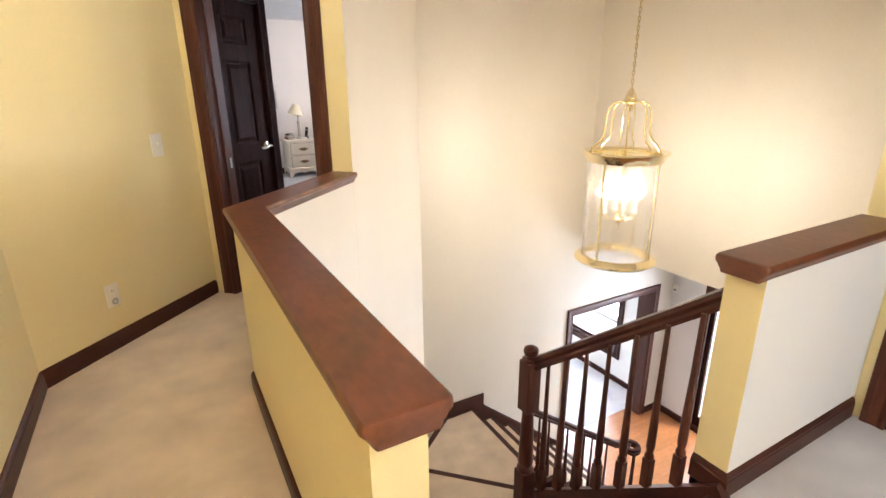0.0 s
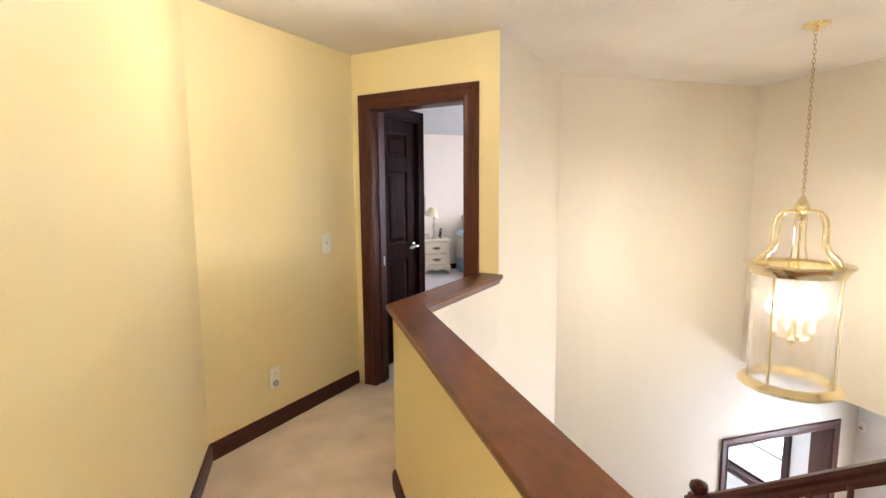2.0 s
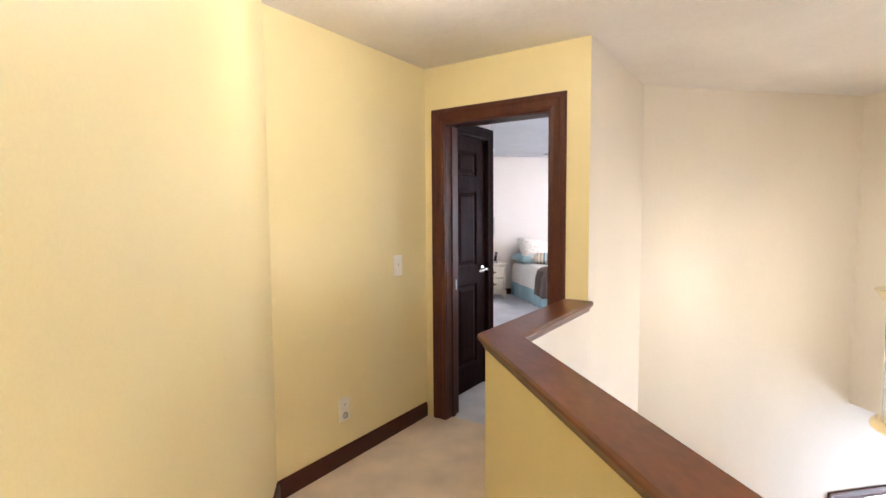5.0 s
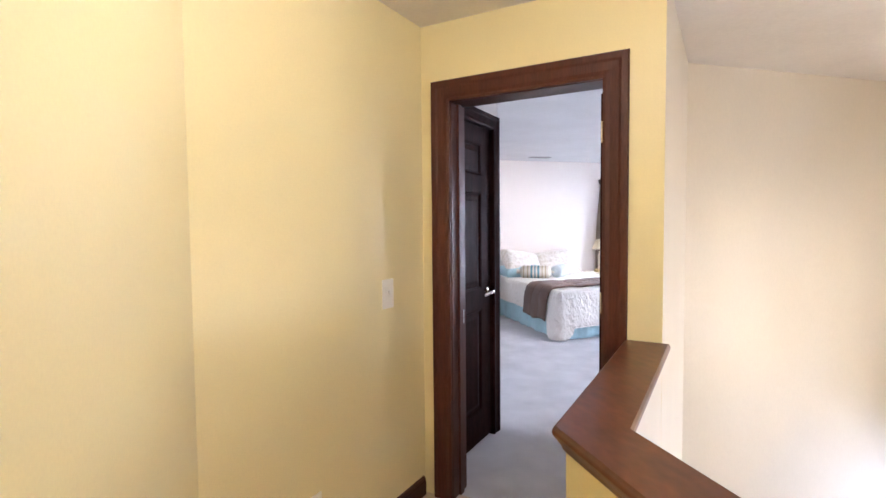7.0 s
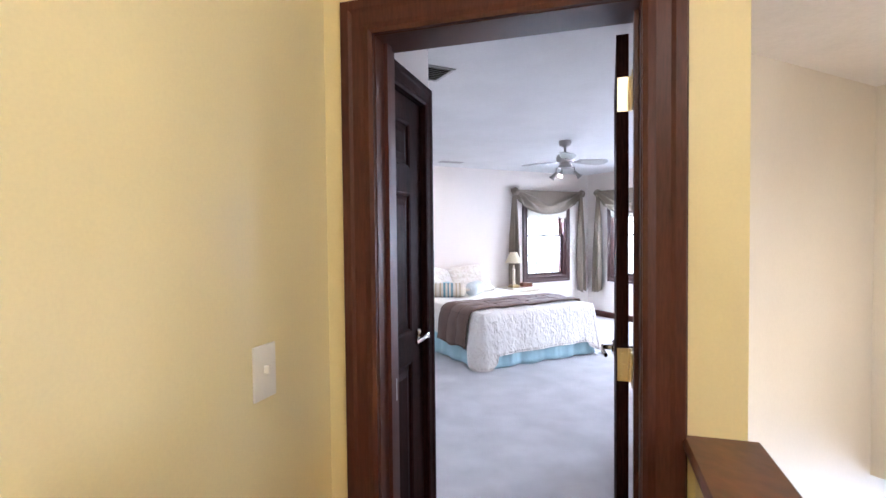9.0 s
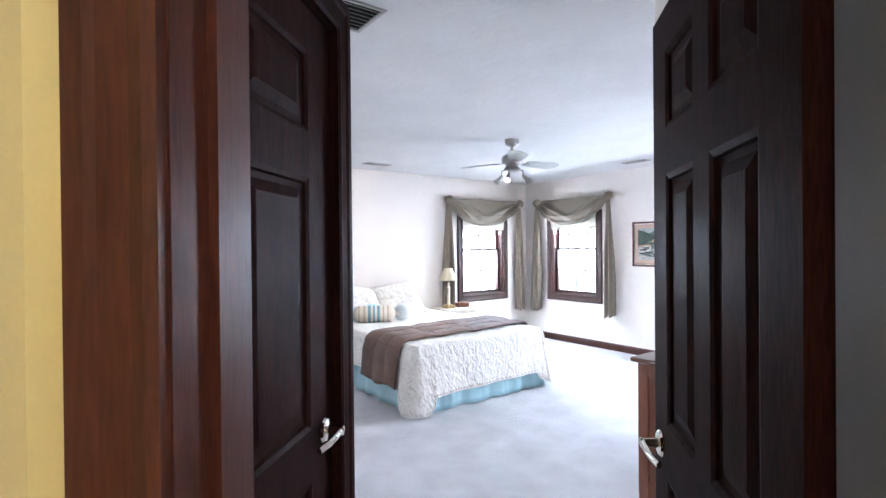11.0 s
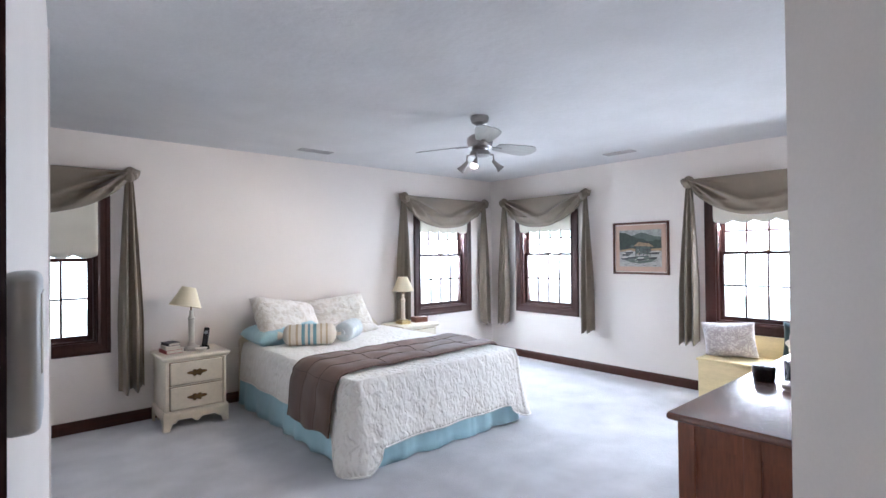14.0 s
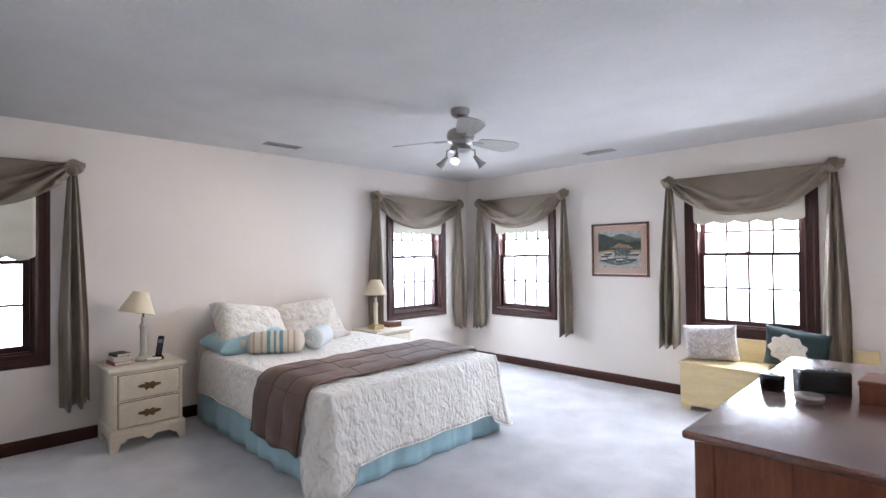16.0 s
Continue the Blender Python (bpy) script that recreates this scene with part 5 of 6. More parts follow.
# ---- ceiling fan ----
M_PEWTER = material("dark_pewter", (0.33, 0.31, 0.30), 0.28, 1.0, vary=0.06, bump=0.03)
fan = thing("ceiling_fan", "brushed nickel ceiling fan with silver blades and three spotlights", "ceiling fan", pose(4.43, 5.58, CEIL))
bm = bmesh.new()
lathe(bm, [(0.068, 0), (0.070, -0.02), (0.060, -0.05), (0.030, -0.068), (0.016, -0.072)], 24)
part("canopy", bm, M_PEWTER, fan, smooth=True)
bm = bmesh.new()
lathe(bm, [(0.014, -0.07), (0.014, -0.12), (0.030, -0.125), (0.034, -0.14)], 14)
part("downrod", bm, M_PEWTER, fan, smooth=True)
bm = bmesh.new()
lathe(bm, [(0.03, -0.135), (0.07, -0.143), (0.092, -0.160), (0.098, -0.18), (0.098, -0.205), (0.088, -0.232), (0.064, -0.242), (0.058, -0.255), (0.070, -0.262), (0.076, -0.275), (0.076, -0.295), (0.055, -0.305), (0.0, -0.31)], 28)
part("motor", bm, M_PEWTER, fan, smooth=True)
for k in range(3):
    a = 351 + 120.5 * k
    bl = part("blade_iron", boxes((0.10, -0.016, -0.226, 0.20, 0.016, -0.218), bevel=0.003), M_PEWTER, fan, m=pose(0, 0, 0, 0, 0, a))
    bm = bmesh.new()
    pts = []
    for s in np.linspace(0, 1, 15):
        pts.append((0.15 + 0.39 * s, 0.05 + 0.038 * math.sin(s * math.pi * 0.62) - 0.055 * max(0, s - 0.8) ** 2 * 25))
    out = [(x, y) for x, y in pts] + [(x, -y) for x, y in reversed(pts)]
    up = [bm.verts.new((x, y, 0.003)) for x, y in out]
    dn = [bm.verts.new((x, y, -0.003)) for x, y in out]
    bm.faces.new(up), bm.faces.new(list(reversed(dn)))
    for i in range(len(out)):
        bm.faces.new((up[i], dn[i], dn[(i + 1) % len(out)], up[(i + 1) % len(out)]))
    bmesh.ops.recalc_face_normals(bm, faces=bm.faces[:])
    part("blade", bm, M_BLADE, bl, m=pose(0, 0, -0.215, -13, 0, 0))
M_BULB = material("lit_spot_bulb", (0.9, 0.85, 0.75), 0.4, vary=0, bump=0, emit=((1.0, 0.90, 0.76), 7))
for k, a in enumerate((322, 118, 208)):
    bm = bmesh.new()
    c, s = math.cos(radians(a)), math.sin(radians(a))
    sweep(bm, [(0.06 * c, 0.06 * s, -0.285), (0.10 * c, 0.10 * s, -0.29), (0.105 * c, 0.105 * s, -0.335)], circle(0.006, 8))
    part("arm", bm, M_PEWTER, fan, smooth=True)
    tilt = pose(0.108 * c, 0.108 * s, -0.345, 0, 0, a) @ pose(0, 0, 0, 0, 180 - 42, 0)
    bm = bmesh.new()
    lathe(bm, [(0.010, -0.02), (0.015, 0.0), (0.021, 0.04), (0.034, 0.075), (0.032, 0.075), (0.017, 0.03)], 18, tilt)
    spot = part("spotlight", bm, M_PEWTER, fan, smooth=True)
    bm = bmesh.new()
    lathe(bm, [(0.0, 0.052), (0.024, 0.056), (0.028, 0.064), (0.0, 0.069)], 16, tilt)
    part("bulb", bm, M_BULB, spot, "lit bulb", smooth=True)


# ---- ceiling vents ----
def vent(m, w, d, slats):
    th = thing("ceiling_vent", "white metal ceiling air vent with slats", "vent", m, "ceiling vents")
    bm = bmesh.new()
    for r in ((-w / 2, -d / 2, -0.008, w / 2, -d / 2 + 0.018, 0), (-w / 2, d / 2 - 0.018, -0.008, w / 2, d / 2, 0), (-w / 2, -d / 2 + 0.018, -0.008, -w / 2 + 0.018, d / 2 - 0.018, 0), (w / 2 - 0.018, -d / 2 + 0.018, -0.008, w / 2, d / 2 - 0.018, 0)):
        box(bm, *r, bevel=0.002)
    part("frame", bm, M_VENT, th)
    # black sheet stands in for the shade of the duct
    part("duct_shade", boxes((-w / 2 + 0.018, -d / 2 + 0.018, -0.0015, w / 2 - 0.018, d / 2 - 0.018, -0.0005)), M_BLACK, th)
    for k in range(slats):
        y = -d / 2 + 0.018 + (d - 0.036) * (k + 0.5) / slats
        part("slat", boxes((-w / 2 + 0.018, -0.007, -0.0008, w / 2 - 0.018, 0.007, 0.0008)), M_VENT, th, m=pose(0, y, -0.006, 35, 0, 0))
    return th


vent(pose(4.045, 7.475, CEIL), 0.34, 0.12, 5)
vent(pose(6.535, 5.63, CEIL, 0, 0, 90), 0.32, 0.12, 5)
vent(pose(2.06, 4.16, CEIL, 0, 0, 0), 0.26, 0.26, 7)
# switch plate beside the closet
def plate(m, kind, label):
    """A wall plate; local -y out of the wall."""
    th = thing("light_switch" if kind != "outlet" else "outlet", label, "switch" if kind != "outlet" else "outlet", m)
    part("plate", boxes((-0.043, -0.007, -0.068, 0.043, 0, 0.068), bevel=0.004, segs=2), M_PLATE, th)
    if kind == "switch":
        part("toggle", boxes((-0.006, -0.020, -0.004, 0.006, -0.005, 0.016), bevel=0.002), M_PLATE, th)
    if kind == "outlet":
        bm = bmesh.new()
        lathe(bm, [(0.010, 0.003), (0.019, 0.003), (0.020, 0.009), (0.017, 0.013), (0.011, 0.012), (0.010, 0.003)], 20, pose(0, -0.006, -0.034, 90, 0, 0))
        part("safety_cap", bm, M_GREYP, th, "round clear plastic socket cap", smooth=True)
        for z in (-0.028, 0.028):
            bm = bmesh.new()
            lathe(bm, [(0.017, 0), (0.017, 0.003), (0.0, 0.0032)], 20, pose(0, -0.006, z, 90, 0, 0))
            face = part("socket", bm, M_PLATE, th)
            for x in (-0.006, 0.006):
                part("slot", boxes((x - 0.001, -0.0098, z - 0.002, x + 0.001, -0.0090, z + 0.007)), M_BLACK, face)
    for z in ((-0.035, 0.035) if kind == "switch" else (0.0,)):
        bm = bmesh.new()
        lathe(bm, [(0.003, 0), (0.003, 0.001), (0, 0.0015)], 8, pose(0, -0.006, z, 90, 0, 0))
        part("screw", bm, M_PLATE, th)
    return th


plate(frame_m((*uv(2.483, V_HALL), 1.096), 315), "switch", "ivory toggle light switch on the yellow wall")
plate(frame_m((*uv(1.981, V_HALL), 0.313), 315), "outlet", "ivory double outlet low on the yellow wall")
wd = (Vector((*W_END, 0)) - Vector((*CLO_END, 0))).normalized()
pp = Vector((*CLO_END, 0)) + wd * 0.055
ctl = thing("wall_control", "pale grey rounded intercom box beside the closet", "intercom", pose(pp.x, pp.y, 1.325, 0, 0, math.degrees(math.atan2(wd.y, wd.x))))
part("body", boxes((-0.04, -0.030, -0.075, 0.05, 0, 0.075), bevel=0.009, segs=3), M_GREYP, ctl, smooth=True)
part("faceplate", boxes((-0.032, -0.0315, -0.02, 0.042, -0.029, 0.055), bevel=0.001), M_PLATE, ctl)
# a flush ceiling light in the hall, and an added one as fill over the landing
M_DOME = material("frosted_glass_dome", (0.9, 0.86, 0.78), 0.5, vary=0, bump=0, emit=((1.0, 0.84, 0.62), 3.0))
for x, y in ((0.84, 1.25), (1.10, -1.7)):
    cl = thing("ceiling_light", "unseen flush ceiling light with brass rim and frosted dome", "ceiling light", pose(x, y, CEILH), "hall ceiling lights")
    bm = bmesh.new()
    lathe(bm, [(0.13, 0), (0.135, -0.012), (0.13, -0.025), (0.12, -0.028)], 28)
    part("rim", bm, M_BRASS, cl, smooth=True)
    bm = bmesh.new()
    lathe(bm, [(0.12, -0.026), (0.11, -0.05), (0.08, -0.075), (0.04, -0.088), (0.0, -0.092)], 28)
    d_ = part("diffuser", bm, M_DOME, cl, smooth=True)
    d_.visible_shadow = False
# unseen window, added as an opening for the landing's cool fill lamp
window("window_added", pose(2.75, -3.2, 0, 0, 0, 180), 0.80, WZ0, WZ1)
# door beside the landing half wall
tagged(casing("trim_door_landing", frame_m((X_LAND, -0.66, 0), 180), 0.80, 2.03), kind="structure")
d3 = thing("door_3", "dark six-panel door of the landing, closed", "door", pose(X_LAND - 0.012, -1.055, 0.012, 0, 0, 90), kind="structure")
panel_leaf("leaf", 0.79, 2.01, 2, parent=d3, t=0.02)
baseboard([(X_LAND, -3.2), (X_LAND, -1.16)])

# ---- lantern ----
lan = thing("lantern", "large polished brass cylinder lantern hanging on a chain, lit", "pendant lamp", pose(LAN[0], LAN[1], 0, 0, 0, 12))
RB, RT, ZB, ZT = 0.256, 0.249, 0.205, 0.975
bm = bmesh.new()
lathe(bm, [(RB - 0.03, ZB + 0.045), (RB - 0.005, ZB + 0.045), (RB + 0.01, ZB + 0.03), (RB + 0.03, ZB + 0.015), (RB + 0.032, ZB + 0.004), (RB + 0.01, ZB - 0.01), (RB - 0.03, ZB - 0.012), (RB - 0.045, ZB + 0.0), (RB - 0.03, ZB + 0.045)], 48)
part("base_ring", bm, M_BRASS, lan, smooth=True)
bm = bmesh.new()
lathe(bm, [(RT - 0.03, ZT - 0.055), (RT + 0.004, ZT - 0.055), (RT + 0.012, ZT - 0.035), (RT + 0.03, ZT - 0.01), (RT + 0.045, ZT + 0.006), (RT + 0.04, ZT + 0.014), (RT - 0.01, ZT + 0.012), (RT - 0.03, ZT - 0.0), (RT - 0.03, ZT - 0.055)], 48)
part("top_ring", bm, M_BRASS, lan, smooth=True)
bm = bmesh.new()
lathe(bm, [(RT - 0.012, ZB + 0.03), (RT - 0.012, ZT - 0.05), (RT - 0.016, ZT - 0.05), (RT - 0.016, ZB + 0.03), (RT - 0.012, ZB + 0.03)], 48)
M_SEEDED = material("seeded_lantern_glass", (1, 1, 1), 0.17, vary=0.0, bump=0.18, bump_scale=20, transmission=1.0)
gl = part("glass_cylinder", bm, M_SEEDED, lan, "clear curved glass", smooth=True)
gl.visible_shadow = False
for k in range(4):
    c, s = math.cos(radians(90 * k)), math.sin(radians(90 * k))
    r = RT - 0.004
    part("upright", boxes((r - 0.004, -0.008, ZB + 0.02, r + 0.004, 0.008, ZT - 0.03), bevel=0.002), M_BRASS, lan, m=pose(0, 0, 0, 0, 0, 90 * k))
for k in range(6):
    a = 60 * k + 15
    prof = [(0.232, ZT), (0.228, ZT + 0.025), (0.205, ZT + 0.055), (0.170, ZT + 0.085), (0.152, ZT + 0.125), (0.148, ZT + 0.19), (0.147, ZT + 0.245), (0.138, ZT + 0.29), (0.113, ZT + 0.325), (0.075, ZT + 0.340), (0.035, ZT + 0.338), (0.015, ZT + 0.325)]
    bm = bmesh.new()
    sweep(bm, [(r, 0, z) for r, z in prof], [(1.6 * x, y) for x, y in circle(0.0052, 8)], up=(0, 1, 0))
    part("crown_scroll", bm, M_BRASS, lan, m=pose(0, 0, 0, 0, 0, a), smooth=True)
bm = bmesh.new()
lathe(bm, [(0.0, ZT + 0.275), (0.018, ZT + 0.282), (0.024, ZT + 0.30), (0.014, ZT + 0.318), (0.032, ZT + 0.332), (0.040, ZT + 0.350), (0.036, ZT + 0.375), (0.020, ZT + 0.41), (0.010, ZT + 0.43)], 20)
part("finial", bm, M_BRASS, lan, smooth=True)
z = ZT + 0.44
k = 0
while z < CEILH - 0.03:
    bm = bmesh.new()
    sweep(bm, [(0.008 * math.cos(u), 0, 0.017 * math.sin(u)) for u in np.linspace(0, 2 * math.pi, 13)[:-1]], circle(0.0026, 6), closed=True, up=(0, 1, 0))
    part("chain_link", bm, M_BRASSD, lan, m=pose(0, 0, z, 0, 0, 90 * (k % 2) + 20), smooth=True)
    z += 0.027
    k += 1
bm = bmesh.new()
lathe(bm, [(0.0, CEILH - 0.045), (0.015, CEILH - 0.042), (0.03, CEILH - 0.03), (0.07, CEILH - 0.015), (0.075, CEILH - 0.0005)], 28)
part("ceiling_rose", bm, M_BRASS, lan, smooth=True)
bm = bmesh.new()
CZ = 0.50
lathe(bm, [(0.008, CZ), (0.008, ZT + 0.27)], 10)
lathe(bm, [(0.0, CZ - 0.06), (0.010, CZ - 0.05), (0.006, CZ - 0.03), (0.02, CZ - 0.01), (0.03, CZ + 0.01), (0.012, CZ + 0.03), (0.008, CZ + 0.05)], 14)
part("centre_stem", bm, M_BRASS, lan, smooth=True)
M_CANDLE = material("ivory_candle_sleeve", (0.85, 0.80, 0.66), 0.5, vary=0.02, bump=0)
M_FLAME = material("lit_candle_bulb", (1, 0.9, 0.7), 0.3, vary=0, bump=0, emit=((1.0, 0.90, 0.72), 85))
for k in range(4):
    c, s = math.cos(radians(90 * k + 45)), math.sin(radians(90 * k + 45))
    bm = bmesh.new()
    sweep(bm, [(0.008 * c, 0.008 * s, CZ + 0.02), (0.05 * c, 0.05 * s, CZ), (0.095 * c, 0.095 * s, CZ + 0.02), (0.105 * c, 0.105 * s, CZ + 0.06)], circle(0.005, 8))
    arm = part("arm", bm, M_BRASS, lan, smooth=True)
    bm = bmesh.new()
    lathe(bm, [(0.022, CZ + 0.055), (0.011, CZ + 0.06), (0.011, CZ + 0.15), (0.0, CZ + 0.151)], 14, pose(0.105 * c, 0.105 * s, 0))
    part("candle_sleeve", bm, M_CANDLE, arm, smooth=True)
    bm = bmesh.new()
    lathe(bm, [(0.011, CZ + 0.15), (0.022, CZ + 0.175), (0.026, CZ + 0.20), (0.022, CZ + 0.235), (0.012, CZ + 0.275), (0.0, CZ + 0.295)], 14, pose(0.105 * c, 0.105 * s, 0))
    fl_ = part("bulb", bm, M_FLAME, arm, "lit candle bulb", smooth=True)
    fl_.visible_shadow = False

# ---- stairs ----
NW = (2.37, 0.86)
RISE = 3.10 / 16
stairs = thing("stairs", "carpeted winding stairs with dark cherry nosings", "stairs", pose(0, 0, 0))


def inset(poly, d):
    """The polygon with each edge moved inwards by d."""
    area = sum(a[0] * b[1] - b[0] * a[1] for a, b in zip(poly, poly[1:] + poly[:1]))
    sg = 1 if area > 0 else -1
    lines = []
    for a, b in zip(poly, poly[1:] + poly[:1]):
        e = (Vector(b) - Vector(a)).normalized()
        n = Vector((-e.y, e.x)) * sg
        lines.append((n, n.dot(Vector(a)) + d))
    res = []
    for (n0, c0), (n1, c1) in zip(lines[-1:] + lines[:-1], lines):
        det = n0.x * n1.y - n0.y * n1.x
        res.append(((c0 * n1.y - c1 * n0.y) / det, (n0.x * c1 - n1.x * c0) / det))
    return res


def tread(poly, z, name="tread"):
    """A wooden step with a carpet piece laid on it."""
    c = Vector((sum(p[0] for p in poly) / len(poly), sum(p[1] for p in poly) / len(poly)))
    bm = bmesh.new()
    prism(bm, poly, z - 0.20, z)
    st = part(name, bm, M_WOODX, stairs)
    bm = bmesh.new()
    ins = inset(poly, 0.055)
    prism(bm, ins, z + 0.0005, z + 0.013)
    bmesh.ops.bevel(bm, geom=[e for e in bm.edges if all(v.co.z > z + 0.01 for v in e.verts)], offset=0.006, segments=2, affect="EDGES")
    part("carpet_pad", bm, M_CARPET, st, "beige carpet on the step")


GO = 0.18
y0 = -0.13
XL = 1.202
for k in range(5):
    a, b = y0 + GO * k, y0 + GO * (k + 1) + 0.02
    tread([(XL, a), (2.44, a), (2.44, b), (XL, b)], -RISE * (k + 1))
# quarter turn beside the newel, then the slanting flight along the half wall
UN = (NW[0] + NW[1]) / math.sqrt(2)
VI, VO = -1.05, 0.108
tread([(XL, y0 + GO * 5), (2.44, y0 + GO * 5), uv(UN, VI), uv(UN, VO), (XL, XL + VO * math.sqrt(2))], -RISE * 6)
UE = 3.31
for k, (a, b) in enumerate(((UN, 2.47), (2.45, 2.82), (2.80, UE + 0.02))):
    tread([uv(a, VI), uv(b, VI), uv(b, VO), uv(a, VO)], -RISE * (7 + k))
YI, XE, GL = 2.06, 3.40, 0.25
tread([uv(UE, VO), uv(UE, -0.92), (XE, YI), (XE + 0.02, Y_FOY - 0.005), (3.04, Y_FOY - 0.005)], -RISE * 10)
for k in range(5):
    a, b = XE + GL * k, XE + GL * (k + 1) + 0.02
    tread([(a, YI), (b, YI), (b, Y_FOY - 0.005), (a, Y_FOY - 0.005)], -RISE * (11 + k))


def skirt(pts, z=0.30, cap=True):
    """A skirt board along the wall side of the steps."""
    bm = bmesh.new()
    sweep(bm, pts, [(-0.010, -z), (0.010, -z), (0.010, 0.0), (0.004, 0.010), (-0.004, 0.010), (-0.010, 0.0)])
    part("outer_string", bm, M_WOODX, stairs, "dark cherry skirt board")


skirt([(3.05, Y_FOY - 0.012, -1.795), (3.545, Y_FOY - 0.012, -1.805)], 0.34)
skirt([(3.548, Y_FOY - 0.011, -1.955), (4.78, Y_FOY - 0.011, -1.955 - 0.836 * 1.232)], 0.42)
skirt([(*uv(UN, 0.104), -0.76), (*uv(UE + 0.62, 0.104), -1.70)], 0.40)
zs = lambda y: -0.02 - 0.86 * y
bm = bmesh.new()
sweep(bm, [(2.425, -0.125, zs(-0.125) - 0.03), (2.425, 0.83, zs(0.83) - 0.03)], [(-0.02, -0.30), (0.02, -0.30), (0.02, 0.0), (-0.02, 0.0)])
part("inner_string", bm, M_WOODX, stairs)
bm = bmesh.new()
sweep(bm, [(*uv(UN, VI), -RISE * 6), (*uv(UE, VI), -RISE * 9), (XE + GL * 5, YI - 0.01, LOW + 0.2)], [(-0.012, -0.32), (0.012, -0.32), (0.012, 0.02), (-0.012, 0.02)])
part("inner_string", bm, M_WOODX, stairs)
# nosing of the landing
part("landing_nosing", boxes((XL, -0.145, -0.03, 2.448, -0.10, 0.004), bevel=0.008, segs=2), M_WOODX, stairs)

# ---- balustrade ----
bal = thing("balustrade", "dark cherry stair railing with turned balusters and newel post", "railing", pose(0, 0, 0))


def baluster(x, y, z0, z1, parent, r=1.0):
    bm = bmesh.new()
    h = z1 - z0
    box(bm, -0.019 * r, -0.019 * r, 0, 0.019 * r, 0.019 * r, 0.14, 0.003)
    lathe(bm, [(0.017 * r, 0.14), (0.020 * r, 0.155), (0.013 * r, 0.17), (0.018 * r, 0.20), (0.017 * r, h * 0.4), (0.012 * r, h * 0.65), (0.0095 * r, h)], 10)
    part("baluster", bm, M_WOOD, parent, m=pose(x, y, z0), smooth=True)


RAIL = [(-0.03, -0.03), (0.03, -0.03), (0.033, -0.012), (0.024, 0.0), (0.033, 0.016), (0.026, 0.032), (0.0, 0.038), (-0.026, 0.032), (-0.033, 0.016), (-0.024, 0.0), (-0.033, -0.012)]
RX = 2.40
zr = lambda y: 0.725 - (0.725 - 0.075) * (y - 0.0) / 0.82
bm = bmesh.new()
sweep(bm, [(RX + 0.095, 0.003, zr(0.0)), (RX + 0.05, 0.20, zr(0.20)), (RX - 0.02, 0.83, zr(0.83))], RAIL)
part("handrail", bm, M_WOODX, bal, smooth=True)
for i in range(7):
    y = 0.035 + 0.122 * i
    baluster(RX + max(0, 0.06 * (0.4 - y)), y, zs(y) - 0.02, zr(y) - 0.03, bal)
bm = bmesh.new()
zb = -RISE * 6
box(bm, -0.043, -0.043, zb, 0.043, 0.043, -0.62, 0.004)
lathe(bm, [(0.040, -0.62), (0.046, -0.60), (0.034, -0.585), (0.044, -0.555), (0.040, -0.50), (0.034, -0.30), (0.030, -0.235), (0.038, -0.225)], 20)
box(bm, -0.043, -0.043, -0.225, 0.043, 0.043, 0.075, 0.006)
lathe(bm, [(0.040, 0.075), (0.044, 0.085), (0.024, 0.092), (0.022, 0.10), (0.034, 0.112), (0.040, 0.128), (0.036, 0.146), (0.018, 0.158), (0.0, 0.161)], 20)
part("newel_post", bm, M_WOOD, bal, "turned newel post with ball finial", m=pose(NW[0] - 0.01, NW[1], 0), smooth=True)
# lower flights
low = thing("balustrade", "dark cherry lower stair railing ending in a volute", "railing", pose(0, 0, 0))
PK = [(NW[0] + 0.03, NW[1] + 0.03, -0.24), (3.36, 2.04, -1.34), (4.52, 1.98, -2.15)]
bm = bmesh.new()
sweep(bm, [PK[0], PK[1], PK[2], (4.60, 1.975, -2.175)], RAIL)
part("handrail", bm, M_WOODX, low, smooth=True)
bm = bmesh.new()
vc = (4.64, 1.875)
sweep(bm, [(vc[0] + (0.105 - 0.012 * t) * math.cos(radians(110 - 60 * t)), vc[1] + (0.105 - 0.012 * t) * math.sin(radians(110 - 60 * t)), -2.18) for t in np.linspace(0, 7, 40)], [(0.85 * a, 0.9 * b) for a, b in RAIL])
part("volute", bm, M_WOODX, low, "spiral volute end of the handrail", smooth=True)
for i in range(11):
    q_ = (i + 0.6) / 11
    x, y, z = [PK[0][j] + (PK[1][j] - PK[0][j]) * q_ for j in range(3)]
    baluster(x, y, -RISE * (7 + min(2, math.floor(q_ * 3))), z - 0.03, low)
for i in range(10):
    q_ = (i + 0.3) / 10
    x, y, z = [PK[1][j] + (PK[2][j] - PK[1][j]) * q_ for j in range(3)]
    y = max(y, YI - 0.05)
    baluster(x, y, -RISE * (11 + min(4, max(0, math.floor((x - XE) / GL)))) - 0.05, z - 0.03, low)
for a in range(4):
    baluster(vc[0] + 0.06 * math.cos(radians(90 * a)), vc[1] + 0.06 * math.sin(radians(90 * a)), LOW, -2.20, low)

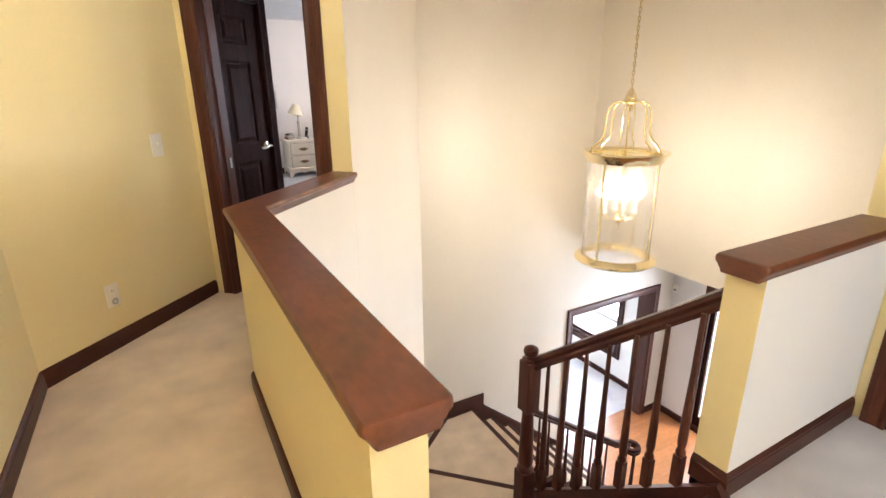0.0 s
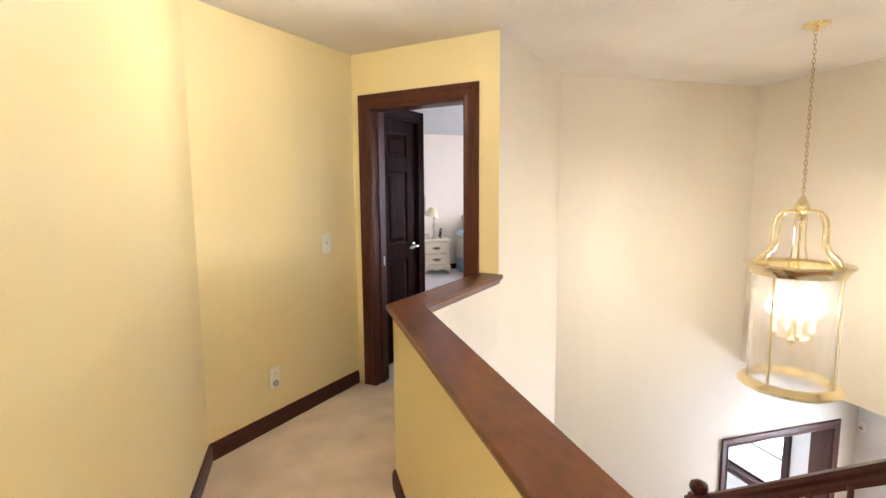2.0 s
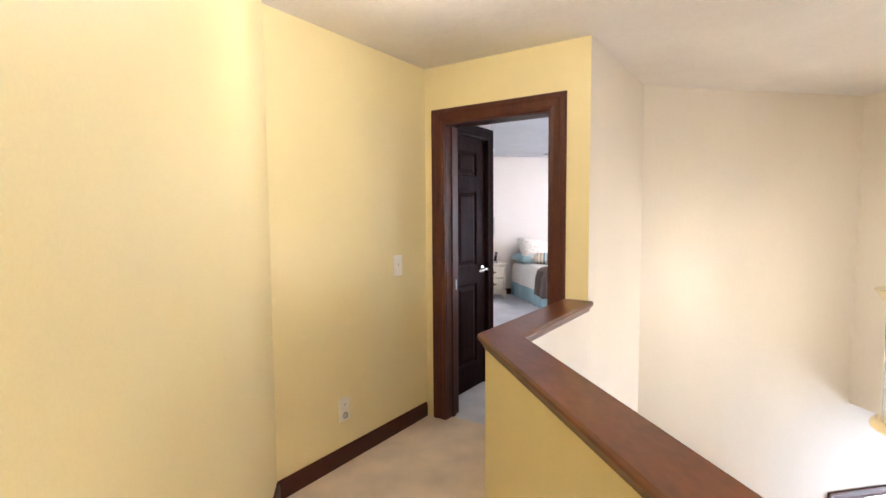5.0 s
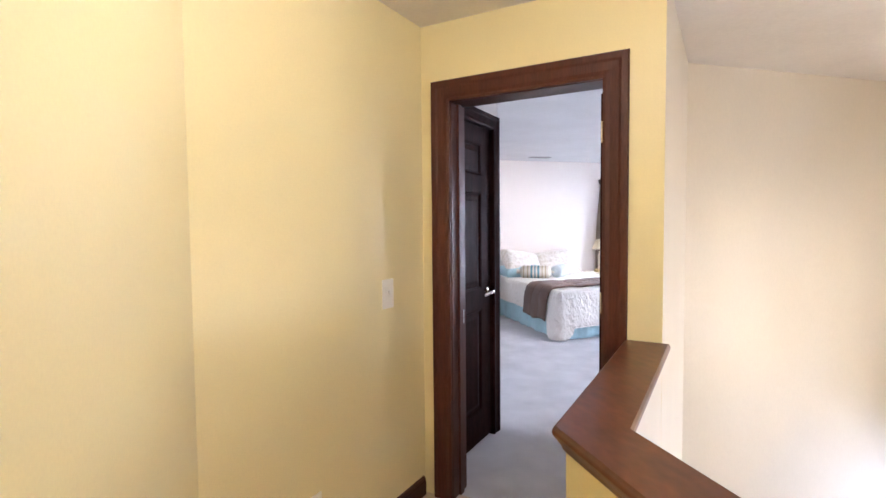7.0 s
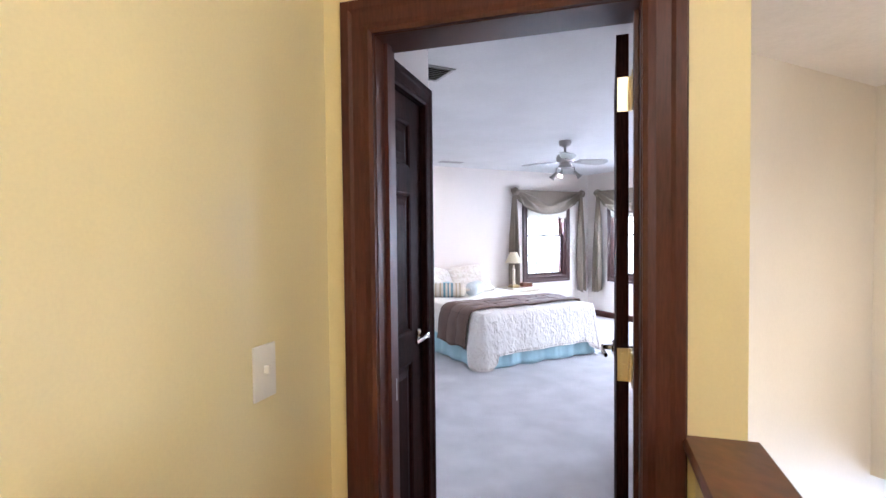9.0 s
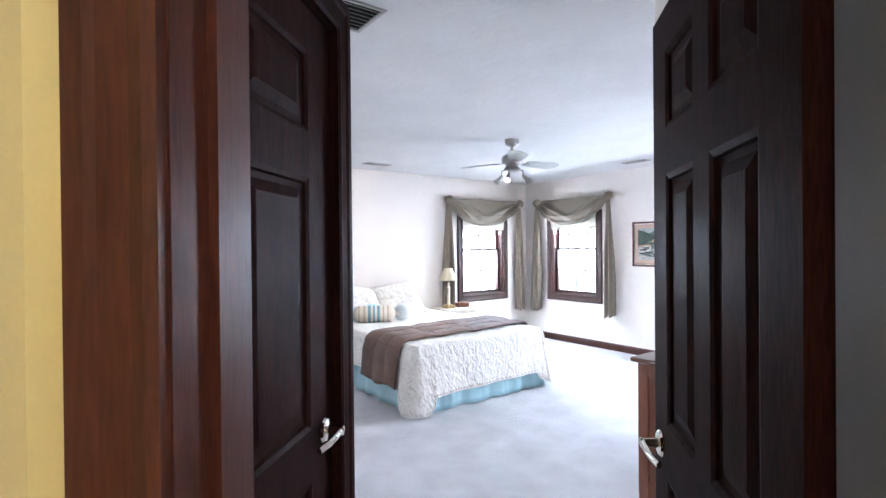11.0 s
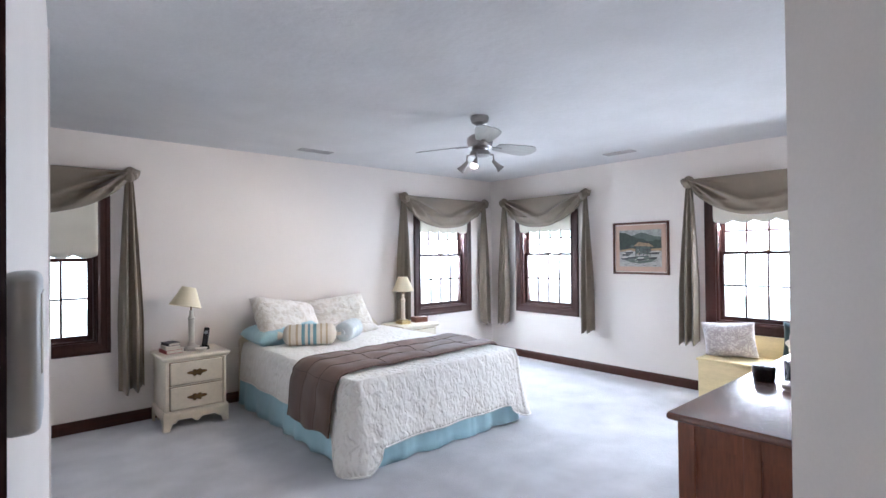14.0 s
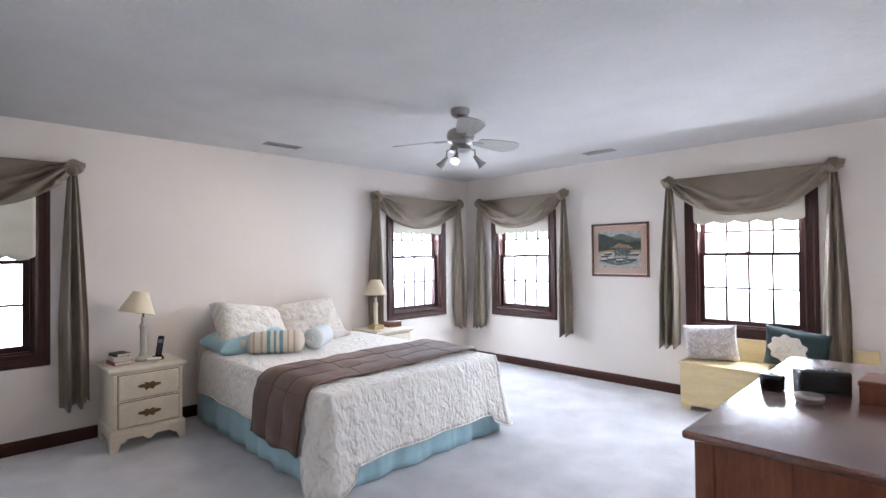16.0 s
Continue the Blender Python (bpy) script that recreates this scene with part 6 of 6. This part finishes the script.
# ---- ground floor beyond ----
wall("wall_front_room_north", (7.6, 5.6), (3.2, 5.6), 0.15, LOW, -0.3, mats=(M_GREYW, M_GREYW, M_GREYW))
wall("wall_front_room_east", (6.62, 3.237), (6.62, 5.7), 0.15, LOW, -0.3, [(3.84 - 3.237, 5.30 - 3.237, -2.60, -1.05)], mats=(M_GREYW, M_GREYW, M_GREYW))
wall("wall_front_room_west", (3.3, 5.7), (3.3, 3.2), 0.15, LOW, -0.3, mats=(M_GREYW, M_GREYW, M_GREYW))
baseboard([(6.62, 5.6), (6.62, 3.25)], LOW, flip=True)
w5 = window("window_5", pose(6.62, 4.57, 0, 0, 0, -90), 1.46, -2.60, -1.05, panes=1)
tagged(casing("trim_entry", frame_m((6.62, 2.06, LOW), 180), 0.78, 2.03, width=0.085), kind="structure")
bm = bmesh.new()
for r in ((6.63, 1.675, LOW, 6.67, 1.75, LOW + 2.02), (6.63, 2.38, LOW, 6.67, 2.445, LOW + 2.02), (6.63, 1.75, LOW, 6.67, 2.38, LOW + 0.22), (6.63, 1.75, LOW + 1.93, 6.67, 2.38, LOW + 2.02)):
    box(bm, *r)
d4 = tagged(part("door_4", bm, M_DOOR), "dark glazed entry door, closed", kind="structure")
pn = part("pane", boxes((6.645, 1.746, LOW + 0.216, 6.651, 2.384, LOW + 1.934)), M_GLASS, d4)
pn.visible_shadow = False
ab = thing("alarm_box", "small white alarm box on the wall", "alarm", pose(6.617, 2.95, -1.19))
part("body", boxes((-0.03, -0.035, -0.05, 0, 0.035, 0.05), bevel=0.005), M_PLATE, ab)
part("speaker_grille", boxes((-0.033, -0.02, -0.03, -0.0295, 0.02, 0.0)), M_VENT, ab)

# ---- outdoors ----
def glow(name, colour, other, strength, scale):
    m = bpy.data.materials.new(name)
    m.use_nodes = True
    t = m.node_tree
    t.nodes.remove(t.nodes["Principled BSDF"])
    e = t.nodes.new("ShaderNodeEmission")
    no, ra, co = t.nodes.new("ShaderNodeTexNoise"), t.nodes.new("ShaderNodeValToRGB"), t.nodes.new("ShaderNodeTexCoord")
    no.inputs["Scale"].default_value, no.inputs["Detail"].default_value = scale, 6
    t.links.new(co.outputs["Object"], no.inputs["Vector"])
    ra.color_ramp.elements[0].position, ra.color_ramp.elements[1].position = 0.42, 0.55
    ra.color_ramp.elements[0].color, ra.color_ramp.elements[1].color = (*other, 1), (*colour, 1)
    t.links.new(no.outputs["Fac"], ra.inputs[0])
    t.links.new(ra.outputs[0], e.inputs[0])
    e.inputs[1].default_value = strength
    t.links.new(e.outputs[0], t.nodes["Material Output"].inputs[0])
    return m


# self-lit panels added beyond the windows; the outdoor brightness is emission
M_OUTGLOW = glow("glowing_sky_and_trees", (0.93, 0.97, 1.0), (0.62, 0.80, 0.70), 5.5, 0.35)
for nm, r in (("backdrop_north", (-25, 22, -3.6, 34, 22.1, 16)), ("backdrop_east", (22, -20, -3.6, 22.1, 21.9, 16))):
    tagged(part(nm, boxes(r), M_OUTGLOW), label="glowing backdrop panel standing in for the bright outdoors and trees", kind="structure")
